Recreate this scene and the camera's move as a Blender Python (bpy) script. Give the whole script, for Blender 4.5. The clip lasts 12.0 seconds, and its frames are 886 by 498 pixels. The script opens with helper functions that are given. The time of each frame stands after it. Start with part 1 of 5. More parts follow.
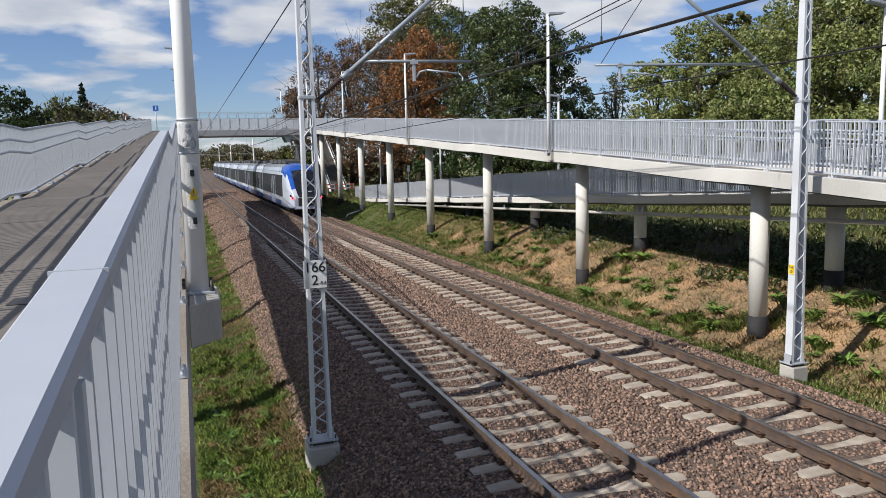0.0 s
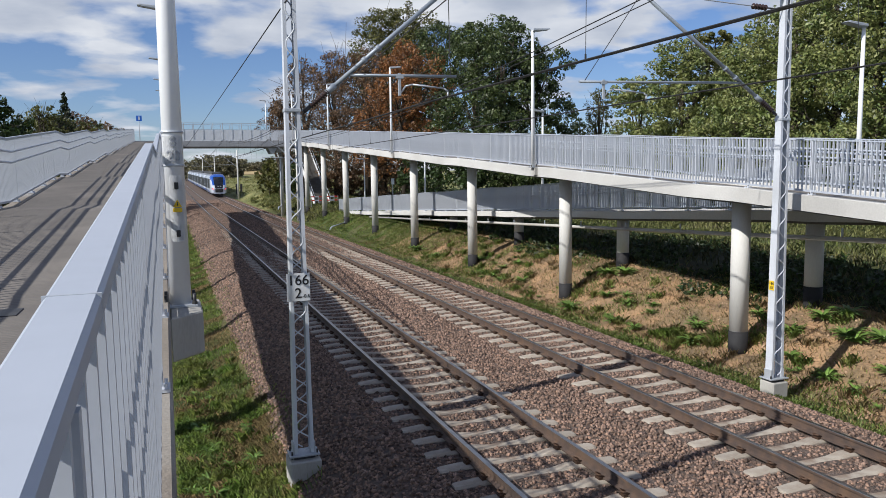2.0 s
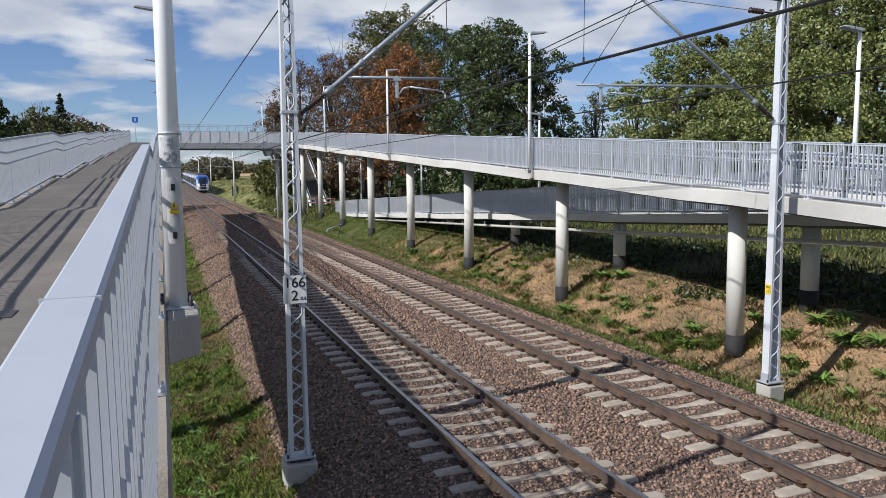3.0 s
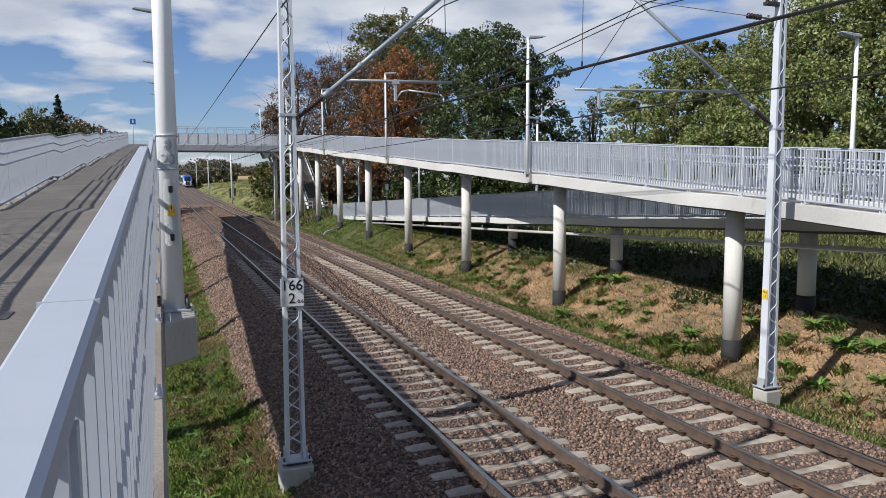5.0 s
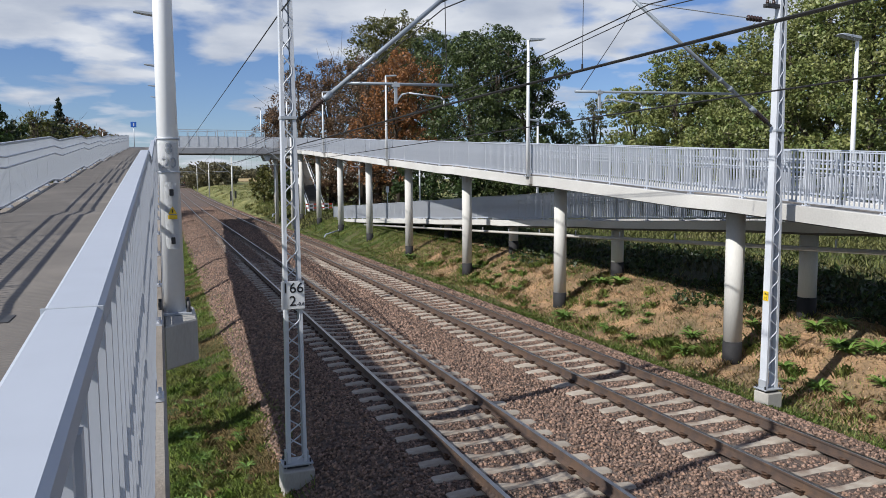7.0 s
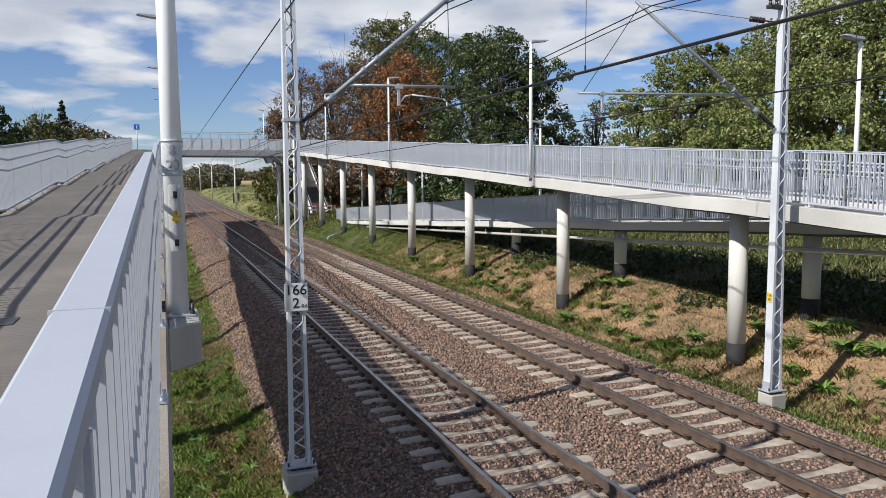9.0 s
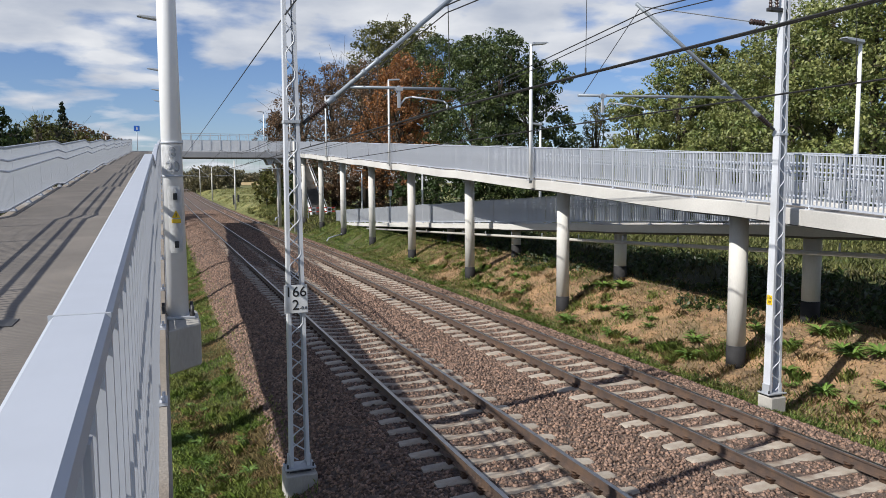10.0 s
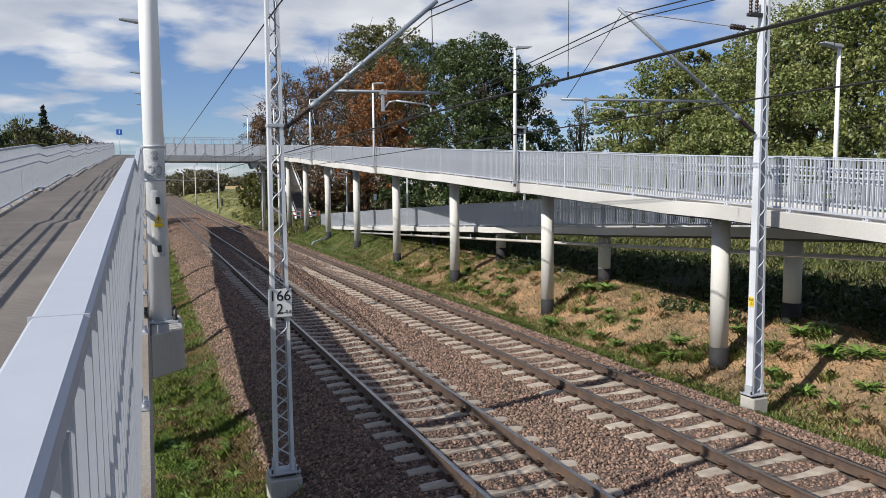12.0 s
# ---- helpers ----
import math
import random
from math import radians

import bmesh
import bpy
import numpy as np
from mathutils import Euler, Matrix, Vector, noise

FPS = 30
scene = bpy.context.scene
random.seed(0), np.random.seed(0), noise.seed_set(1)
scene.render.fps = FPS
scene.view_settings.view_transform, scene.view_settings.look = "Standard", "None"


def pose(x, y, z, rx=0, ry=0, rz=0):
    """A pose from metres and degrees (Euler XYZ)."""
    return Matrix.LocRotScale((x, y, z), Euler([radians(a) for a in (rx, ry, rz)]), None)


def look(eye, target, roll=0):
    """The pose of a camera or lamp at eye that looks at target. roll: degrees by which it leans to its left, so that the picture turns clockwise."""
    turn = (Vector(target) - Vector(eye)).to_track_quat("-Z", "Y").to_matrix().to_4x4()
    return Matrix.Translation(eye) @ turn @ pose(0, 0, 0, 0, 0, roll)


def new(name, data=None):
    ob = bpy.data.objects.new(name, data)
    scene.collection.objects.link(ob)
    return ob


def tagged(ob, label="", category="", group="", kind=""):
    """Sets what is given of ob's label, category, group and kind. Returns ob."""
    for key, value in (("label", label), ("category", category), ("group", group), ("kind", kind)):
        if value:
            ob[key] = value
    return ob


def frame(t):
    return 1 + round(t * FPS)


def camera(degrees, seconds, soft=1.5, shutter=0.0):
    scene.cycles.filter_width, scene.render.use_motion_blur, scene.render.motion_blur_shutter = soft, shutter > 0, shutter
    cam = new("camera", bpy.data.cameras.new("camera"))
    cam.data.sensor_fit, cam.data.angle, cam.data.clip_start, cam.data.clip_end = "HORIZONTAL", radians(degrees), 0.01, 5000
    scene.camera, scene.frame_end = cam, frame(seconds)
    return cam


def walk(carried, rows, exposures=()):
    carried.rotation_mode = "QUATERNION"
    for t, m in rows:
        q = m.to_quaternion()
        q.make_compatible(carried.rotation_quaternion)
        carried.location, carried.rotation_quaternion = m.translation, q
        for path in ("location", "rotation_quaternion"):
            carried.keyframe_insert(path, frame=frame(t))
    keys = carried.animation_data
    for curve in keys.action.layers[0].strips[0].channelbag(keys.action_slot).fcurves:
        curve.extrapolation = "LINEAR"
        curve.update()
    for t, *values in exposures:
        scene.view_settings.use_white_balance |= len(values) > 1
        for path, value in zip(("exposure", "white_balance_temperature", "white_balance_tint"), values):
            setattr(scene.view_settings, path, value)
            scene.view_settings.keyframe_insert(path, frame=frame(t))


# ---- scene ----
cam = camera(61.6, 12.0, 0.55)
PATH = [
    (0, (-4.791, -9.304, 4.087), (-4.145, -7.426, 3.845), -1.4),
    (0.5, (-4.799, -9.289, 4.092), (-4.145, -7.414, 3.853), -1.3),
    (1, (-4.802, -9.293, 4.099), (-4.144, -7.417, 3.883), -1.2),
    (1.5, (-4.804, -9.295, 4.1), (-4.142, -7.42, 3.886), -1.0),
    (2, (-4.801, -9.317, 4.104), (-4.112, -7.451, 3.896), -0.8),
    (2.5, (-4.806, -9.3, 4.102), (-4.112, -7.435, 3.898), -0.7),
    (3, (-4.807, -9.293, 4.102), (-4.108, -7.43, 3.901), -0.6),
    (5, (-4.809, -9.288, 4.103), (-4.103, -7.427, 3.911), -0.3),
    (5.5, (-4.809, -9.289, 4.105), (-4.103, -7.427, 3.912), -0.3),
    (6, (-4.808, -9.294, 4.105), (-4.102, -7.432, 3.915), -0.3),
    (6.5, (-4.811, -9.271, 4.102), (-4.104, -7.409, 3.914), -0.3),
    (7, (-4.811, -9.29, 4.107), (-4.106, -7.427, 3.921), -0.4),
    (9, (-4.815, -9.285, 4.106), (-4.117, -7.42, 3.925), -0.5),
    (9.5, (-4.813, -9.301, 4.111), (-4.115, -7.436, 3.932), -0.4),
    (10, (-4.816, -9.28, 4.109), (-4.117, -7.414, 3.933), -0.4),
    (10.5, (-4.817, -9.273, 4.106), (-4.116, -7.409, 3.931), -0.4),
    (11, (-4.813, -9.29, 4.11), (-4.11, -7.426, 3.938), -0.3),
    (11.5, (-4.813, -9.295, 4.107), (-4.098, -7.434, 3.938), -0.4),
    (12, (-4.811, -9.308, 4.109), (-4.075, -7.456, 3.942), -0.5),
]
# the clip's camera cools and dims its picture a little after the train has passed
TONE = [(0.0, 0.20, 6500, 10), (1.0, 0.17, 6420, 10), (2.0, 0.13, 6250, 10), (7.0, 0.14, 6250, 10), (9.0, 0.23, 6420, 10), (12.0, 0.20, 6470, 10)]
walk(cam, [(t, look(eye, target, roll)) for t, eye, target, roll in PATH], TONE)

# ---- light ----
SUN_DIR = Vector((0.960 * 1.26, 0.279 * 1.26, -1.0)).normalized()   # way the light travels
EL = math.asin(-SUN_DIR.z)
sun = new("sun", bpy.data.lights.new("sun", "SUN"))
sun.data.energy, sun.data.angle, sun.data.color = 4.95, radians(0.55), (1.0, 0.945, 0.86)
sun.matrix_world = look((-60, -20, 60), Vector((-60, -20, 60)) + SUN_DIR)

world = bpy.data.worlds.new("sky")
scene.world = world
world.use_nodes = True
wn, wl = world.node_tree.nodes, world.node_tree.links
wn.clear()
w_out, w_bg = wn.new("ShaderNodeOutputWorld"), wn.new("ShaderNodeBackground")
w_sky = wn.new("ShaderNodeTexSky")
w_sky.sky_type, w_sky.sun_disc = "NISHITA", False
w_sky.sun_elevation = EL
w_sky.sun_rotation = math.atan2(-SUN_DIR.x, -SUN_DIR.y)
w_sky.air_density, w_sky.dust_density, w_sky.ozone_density = 1.0, 0.2, 2.0
w_co = wn.new("ShaderNodeTexCoord")
w_sep = wn.new("ShaderNodeSeparateXYZ")
wl.new(w_co.outputs["Generated"], w_sep.inputs[0])


def wmath(op, a, b):
    n = wn.new("ShaderNodeMath")
    n.operation = op
    for i, v in enumerate((a, b)):
        if isinstance(v, (int, float)):
            n.inputs[i].default_value = v
        else:
            wl.new(v, n.inputs[i])
    return n.outputs[0]


w_h = wmath("ADD", wmath("MAXIMUM", w_sep.outputs[2], 0.0), 0.16)
w_comb = wn.new("ShaderNodeCombineXYZ")
wl.new(wmath("DIVIDE", w_sep.outputs[0], w_h), w_comb.inputs[0])
wl.new(wmath("DIVIDE", w_sep.outputs[1], w_h), w_comb.inputs[1])
w_noise = wn.new("ShaderNodeTexNoise")
w_noise.inputs["Scale"].default_value, w_noise.inputs["Detail"].default_value = 2.3, 12
w_noise.inputs["Roughness"].default_value, w_noise.inputs["Distortion"].default_value = 0.50, 0.12
w_map = wn.new("ShaderNodeMapping")
w_map.inputs["Location"].default_value = (4.4, 2.1, 0.0)
wl.new(w_comb.outputs[0], w_map.inputs[0])
wl.new(w_map.outputs[0], w_noise.inputs["Vector"])
w_ramp = wn.new("ShaderNodeValToRGB")
w_ramp.color_ramp.elements[0].position, w_ramp.color_ramp.elements[1].position = 0.45, 0.60
w_z = w_sep.outputs[2]
w_bias = wmath("MULTIPLY", wmath("ADD", wmath("MINIMUM", w_z, 0.22), -0.150), 1.15)
w_high = wmath("MULTIPLY", wmath("MAXIMUM", wmath("ADD", w_z, -0.26), 0.0), -0.22)
w_haze = wmath("MULTIPLY", wmath("MAXIMUM", wmath("SUBTRACT", 0.07, w_z), 0.0), 2.6)
wl.new(wmath("ADD", wmath("ADD", w_noise.outputs[0], w_bias), wmath("ADD", w_high, w_haze)), w_ramp.inputs[0])
w_noise2 = wn.new("ShaderNodeTexNoise")
w_noise2.inputs["Scale"].default_value, w_noise2.inputs["Detail"].default_value = 2.2, 6
wl.new(w_map.outputs[0], w_noise2.inputs["Vector"])
w_cloud = wn.new("ShaderNodeMixRGB")
w_cloud.inputs[1].default_value, w_cloud.inputs[2].default_value = (5.6, 6.2, 7.4, 1), (10.0, 10.2, 10.6, 1)
wl.new(wmath("MINIMUM", wmath("MAXIMUM", wmath("MULTIPLY", wmath("ADD", w_noise2.outputs[0], -0.34), 2.8), 0.0), 1.0), w_cloud.inputs[0])
w_mix = wn.new("ShaderNodeMixRGB")
wl.new(w_ramp.outputs[0], w_mix.inputs[0])
w_tint = wn.new("ShaderNodeMixRGB")
w_tint.blend_type = "MULTIPLY"
w_tint.inputs[0].default_value, w_tint.inputs[2].default_value = 1.0, (0.84, 0.96, 1.27, 1)
wl.new(w_sky.outputs[0], w_tint.inputs[1])
wl.new(w_tint.outputs[0], w_mix.inputs[1])
wl.new(w_cloud.outputs[0], w_mix.inputs[2])
wl.new(w_mix.outputs[0], w_bg.inputs[0])
w_bg.inputs[1].default_value = 0.070
wl.new(w_bg.outputs[0], w_out.inputs[0])


# ---- materials ----
def mat(name, c1, c2=None, rough=0.6, metal=0.0, scale=4.0, fine=60.0, bump=0.0, per=0.0, stain=None, stretch=(1, 1, 1), coord="Object", lo=0.35, hi=0.65, dist=0.02, ribs=0.0, grain=0.28):
    """Two-scale procedural surface: c1 to c2 by broad noise, grain by fine noise, optional stain colour, per-object variation."""
    m = bpy.data.materials.new(name)
    m.use_nodes = True
    nt = m.node_tree
    b = nt.nodes["Principled BSDF"]
    b.inputs["Roughness"].default_value, b.inputs["Metallic"].default_value = rough, metal
    c2 = c2 or tuple(v * 0.8 for v in c1)
    co, mp = nt.nodes.new("ShaderNodeTexCoord"), nt.nodes.new("ShaderNodeMapping")
    mp.inputs["Scale"].default_value = stretch
    nt.links.new(co.outputs[coord], mp.inputs[0])
    n1, n2 = nt.nodes.new("ShaderNodeTexNoise"), nt.nodes.new("ShaderNodeTexNoise")
    n1.inputs["Scale"].default_value, n1.inputs["Detail"].default_value = scale, 5
    n2.inputs["Scale"].default_value, n2.inputs["Detail"].default_value = fine, 3
    r1 = nt.nodes.new("ShaderNodeValToRGB")
    r1.color_ramp.elements[0].position, r1.color_ramp.elements[1].position = lo, hi
    r1.color_ramp.elements[0].color, r1.color_ramp.elements[1].color = (*c1, 1), (*c2, 1)
    for n in (n1, n2):
        nt.links.new(mp.outputs[0], n.inputs["Vector"])
    nt.links.new(n1.outputs[0], r1.inputs[0])
    hsv = nt.nodes.new("ShaderNodeHueSaturation")
    mr = nt.nodes.new("ShaderNodeMapRange")
    mr.inputs["To Min"].default_value, mr.inputs["To Max"].default_value = 1 - grain, 1 + grain
    nt.links.new(n2.outputs[0], mr.inputs[0])
    val = mr.outputs[0]
    col = r1.outputs[0]
    if stain:
        n3, r3, mx = nt.nodes.new("ShaderNodeTexNoise"), nt.nodes.new("ShaderNodeValToRGB"), nt.nodes.new("ShaderNodeMixRGB")
        n3.inputs["Scale"].default_value, n3.inputs["Detail"].default_value = scale * 0.45, 8
        nt.links.new(mp.outputs[0], n3.inputs["Vector"])
        r3.color_ramp.elements[0].position, r3.color_ramp.elements[1].position = 0.52, 0.70
        nt.links.new(n3.outputs[0], r3.inputs[0])
        nt.links.new(r3.outputs[0], mx.inputs[0])
        nt.links.new(col, mx.inputs[1])
        mx.inputs[2].default_value = (*stain, 1)
        col = mx.outputs[0]
    nt.links.new(col, hsv.inputs["Color"])
    if per:
        src = nt.nodes.new("ShaderNodeNewGeometry").outputs["Random Per Island"] if per > 0 else nt.nodes.new("ShaderNodeObjectInfo").outputs["Random"]
        pr, mu = nt.nodes.new("ShaderNodeMapRange"), nt.nodes.new("ShaderNodeMath")
        pr.inputs["To Min"].default_value, pr.inputs["To Max"].default_value = 1 - abs(per), 1 + abs(per)
        nt.links.new(src, pr.inputs[0])
        mu.operation = "MULTIPLY"
        nt.links.new(val, mu.inputs[0])
        nt.links.new(pr.outputs[0], mu.inputs[1])
        val = mu.outputs[0]
    nt.links.new(val, hsv.inputs["Value"])
    nt.links.new(hsv.outputs[0], b.inputs["Base Color"])
    if ribs:
        wv, rb = nt.nodes.new("ShaderNodeTexWave"), nt.nodes.new("ShaderNodeBump")
        wv.bands_direction = "Y"
        wv.inputs["Scale"].default_value, wv.inputs["Distortion"].default_value = ribs, 0.15
        nt.links.new(co.outputs[coord], wv.inputs["Vector"])
        rb.inputs["Strength"].default_value, rb.inputs["Distance"].default_value = 0.7, 0.012
        nt.links.new(wv.outputs[0], rb.inputs["Height"])
        nt.links.new(rb.outputs[0], b.inputs["Normal"])
    elif bump:
        bp = nt.nodes.new("ShaderNodeBump")
        bp.inputs["Strength"].default_value, bp.inputs["Distance"].default_value = bump, dist
        nt.links.new(n2.outputs[0], bp.inputs["Height"])
        nt.links.new(bp.outputs[0], b.inputs["Normal"])
    return m


M_white = mat("white_paint", (0.405, 0.44, 0.505), (0.37, 0.405, 0.47), 0.45, 0.0, 1.2, 25, 0.0, stain=(0.375, 0.41, 0.465), grain=0.06)
M_pole = mat("pole_white", (0.80, 0.81, 0.82), (0.74, 0.76, 0.78), 0.4, 0.0, 1.0, 25, grain=0.04)
M_kerb = mat("worn_kerb", (0.27, 0.235, 0.195), (0.20, 0.175, 0.15), 0.85, 0, 1.5, 60, 0.3, stain=(0.30, 0.29, 0.275))
# undergrowth soil with the ramps' shade put into its colour
M_under_shade = mat("undergrowth_soil", (0.022, 0.030, 0.010), (0.040, 0.040, 0.018), 0.95, 0, 1.1, 20, 1.0, dist=0.08)
M_mast = mat("mast_paint", (0.60, 0.63, 0.68), (0.54, 0.57, 0.62), 0.5, 0.1, 2, 40, 0.05, stain=(0.46, 0.48, 0.51), grain=0.08)
M_tube = mat("strut_paint", (0.27, 0.31, 0.36), (0.23, 0.265, 0.31), 0.45, 0.2, 3, 40, grain=0.08)
# grey kept dark so the underside shade of the decks is in the colour
M_girder = mat("girder_grey", (0.13, 0.122, 0.112), (0.10, 0.094, 0.088), 0.7, 0.0, 1.0, 25)
M_edge = mat("edge_concrete", (0.56, 0.555, 0.535), (0.49, 0.485, 0.465), 0.85, 0, 1.0, 45, 0.15, stain=(0.40, 0.395, 0.38), stretch=(1, 0.5, 0.6), grain=0.14)
M_slat = mat("slat_paint", (0.53, 0.56, 0.61), (0.48, 0.51, 0.565), 0.45, 0.0, 2.0, 40, grain=0.06)
M_conc = mat("concrete", (0.46, 0.45, 0.42), (0.38, 0.37, 0.345), 0.85, 0, 1.2, 45, 0.15, stain=(0.30, 0.29, 0.27), stretch=(1, 1, 0.35), grain=0.16)
M_pier = mat("pier_concrete", (0.62, 0.615, 0.59), (0.55, 0.545, 0.52), 0.8, 0, 0.9, 35, 0.1, stain=(0.50, 0.48, 0.44), stretch=(1, 1, 0.25), grain=0.1)
M_black = mat("bitumen", (0.013, 0.013, 0.015), (0.02, 0.02, 0.022), 0.8, 0, 4, 30, 0.2)
M_deck = mat("deck_coating", (0.165, 0.150, 0.134), (0.140, 0.127, 0.115), 0.85, 0, 1.5, 90, 0.3, stain=(0.20, 0.18, 0.16), ribs=5.0, grain=0.16)
M_sleep = mat("sleeper_concrete", (0.40, 0.355, 0.295), (0.33, 0.285, 0.235), 0.85, 0, 5, 60, 0.2, per=-0.14, stain=(0.24, 0.18, 0.135), grain=0.16)
M_railside = mat("rusty_rail", (0.100, 0.066, 0.048), (0.062, 0.045, 0.038), 0.7, 0.0, 6, 80, 0.2, stain=(0.13, 0.08, 0.05))
M_railtop = mat("polished_rail", (0.46, 0.45, 0.44), (0.36, 0.345, 0.33), 0.28, 1.0, 3, 60, grain=0.08)
M_clip = mat("fastening", (0.10, 0.055, 0.032), (0.05, 0.034, 0.028), 0.6, 0.5, 10, 60)
M_ballast = mat("ballast_stone", (0.275, 0.180, 0.135), (0.120, 0.085, 0.068), 0.85, 0, 40, 150, 0.3, per=0.6, stain=(0.285, 0.172, 0.115))
M_bed = mat("ballast_bed", (0.175, 0.128, 0.104), (0.070, 0.054, 0.046), 0.95, 0, 9, 34, 1.0, stain=(0.13, 0.085, 0.064), dist=0.06)
M_grass = mat("grass_ground", (0.060, 0.095, 0.018), (0.120, 0.112, 0.038), 0.95, 0, 1.1, 30, 1.0, stain=(0.12, 0.098, 0.045), dist=0.08)
M_soil = mat("bank_soil", (0.46, 0.285, 0.155), (0.22, 0.155, 0.090), 0.95, 0, 1.3, 14, 1.0, stain=(0.17, 0.135, 0.075), dist=0.12)
M_clod = mat("earth_clods", (0.40, 0.27, 0.17), (0.24, 0.175, 0.115), 0.95, 0, 20, 90, 0.4, per=0.35)
M_field = mat("meadow", (0.100, 0.125, 0.030), (0.250, 0.230, 0.085), 0.95, 0, 0.35, 2.5, 1.0, stain=(0.14, 0.155, 0.045), dist=0.3)
M_stubble = mat("stubble", (0.40, 0.30, 0.14), (0.34, 0.25, 0.12), 0.95, 0, 0.05, 3)
M_galv = mat("galvanised_steel", (0.47, 0.50, 0.54), (0.40, 0.43, 0.47), 0.5, 0.35, 3, 50, 0.05, grain=0.1)
M_dark = mat("dark_steel", (0.03, 0.03, 0.033), (0.05, 0.05, 0.052), 0.5, 0.3, 4, 40)
M_wire = mat("wire_copper", (0.016, 0.016, 0.018), (0.024, 0.024, 0.025), 0.6, 0.1, 4, 40)
M_insul = mat("insulator_brown", (0.035, 0.022, 0.02), (0.05, 0.03, 0.025), 0.25, 0, 8, 40)
M_bark = mat("bark", (0.075, 0.06, 0.045), (0.05, 0.04, 0.03), 0.95, 0, 3, 25, 0.8)


# ---- mesh helpers ----
def part(name, bm, material, parent=None, label="", smooth=False):
    me = bpy.data.meshes.new(name)
    bm.to_mesh(me)
    bm.free()
    for m in (material if isinstance(material, (list, tuple)) else [material]):
        me.materials.append(m)
    if smooth:
        me.polygons.foreach_set("use_smooth", [True] * len(me.polygons))
    ob = new(name, me)
    ob.parent = parent
    if label:
        ob["label"] = label
    return ob


def thing(name, at, label, category, group="", kind=""):
    e = new(name)
    e.location = at
    return tagged(e, label, category, group, kind)


def box(bm, x0, x1, y0, y1, z0, z1, mi=0):
    v = [bm.verts.new(p) for p in ((x0, y0, z0), (x1, y0, z0), (x1, y1, z0), (x0, y1, z0), (x0, y0, z1), (x1, y0, z1), (x1, y1, z1), (x0, y1, z1))]
    for f in ((3, 2, 1, 0), (4, 5, 6, 7), (0, 1, 5, 4), (1, 2, 6, 5), (2, 3, 7, 6), (3, 0, 4, 7)):
        bm.faces.new([v[i] for i in f]).material_index = mi
    return v


def bbox(x0, x1, y0, y1, z0, z1, b=0.01):
    """A bevelled box as a new bmesh."""
    bm = bmesh.new()
    box(bm, x0, x1, y0, y1, z0, z1)
    bmesh.ops.bevel(bm, geom=bm.edges[:], offset=b, segments=1, affect="EDGES")
    return bm


def tube(bm, p0, p1, r0, r1=None, n=10, caps=True, mi=0):
    p0, p1 = Vector(p0), Vector(p1)
    r1 = r0 if r1 is None else r1
    d = (p1 - p0).normalized()
    u = d.cross(Vector((0, 0, 1)) if abs(d.z) < 0.95 else Vector((1, 0, 0))).normalized()
    w = d.cross(u)
    rings = []
    for p, r in ((p0, r0), (p1, r1)):
        rings.append([bm.verts.new(p + (u * math.cos(a) + w * math.sin(a)) * r) for a in (2 * math.pi * i / n for i in range(n))])
    for i in range(n):
        f = bm.faces.new((rings[0][i], rings[0][(i + 1) % n], rings[1][(i + 1) % n], rings[1][i]))
        f.material_index, f.smooth = mi, n > 6
    if caps:
        bm.faces.new(rings[0][::-1]).material_index = mi
        bm.faces.new(rings[1]).material_index = mi


def path_tube(bm, pts, r, n=6):
    for a, b in zip(pts, pts[1:]):
        tube(bm, a, b, r, n=n)


def sweep(bm, section, stations, mi=0, caps=True):
    """A closed x-z section carried along y; stations are (y, dz) or (y, dz, dx)."""
    rings = []
    for st in stations:
        y, dz, dx = st if len(st) == 3 else (*st, 0)
        rings.append([bm.verts.new((x + dx, y, z + dz)) for x, z in section])
    n = len(section)
    for a, b in zip(rings, rings[1:]):
        for i in range(n):
            bm.faces.new((a[i], a[(i + 1) % n], b[(i + 1) % n], b[i])).material_index = mi
    if caps:
        bm.faces.new(rings[0][::-1]).material_index = mi
        bm.faces.new(rings[-1]).material_index = mi
    bmesh.ops.recalc_face_normals(bm, faces=bm.faces[:])


def rect(x0, x1, z0, z1):
    return [(x0, z0), (x1, z0), (x1, z1), (x0, z1)]


def raw_mesh(name, verts, faces, material, parent=None, smooth=False):
    """verts (n, 3) and faces (m, k) as arrays, all faces with k corners."""
    me = bpy.data.meshes.new(name)
    me.vertices.add(len(verts))
    me.vertices.foreach_set("co", np.asarray(verts, dtype=np.float32).ravel())
    k = faces.shape[1]
    me.loops.add(faces.size)
    me.loops.foreach_set("vertex_index", faces.astype(np.int32).ravel())
    me.polygons.add(len(faces))
    me.polygons.foreach_set("loop_start", np.arange(0, faces.size, k, dtype=np.int32))
    me.update(calc_edges=True)
    me.validate()
    for m in (material if isinstance(material, (list, tuple)) else [material]):
        me.materials.append(m)
    if smooth:
        me.polygons.foreach_set("use_smooth", [True] * len(me.polygons))
    ob = new(name, me)
    ob.parent = parent
    return ob


# ---- the line of the place ----
TRACKS = (0.0, 4.0)
PIER_Y = [5.9 + 9.0 * k for k in range(8)]


def track_z(y):
    return 0.0 if y < 60 else 3.5e-5 * (min(y, 320) - 60) ** 2


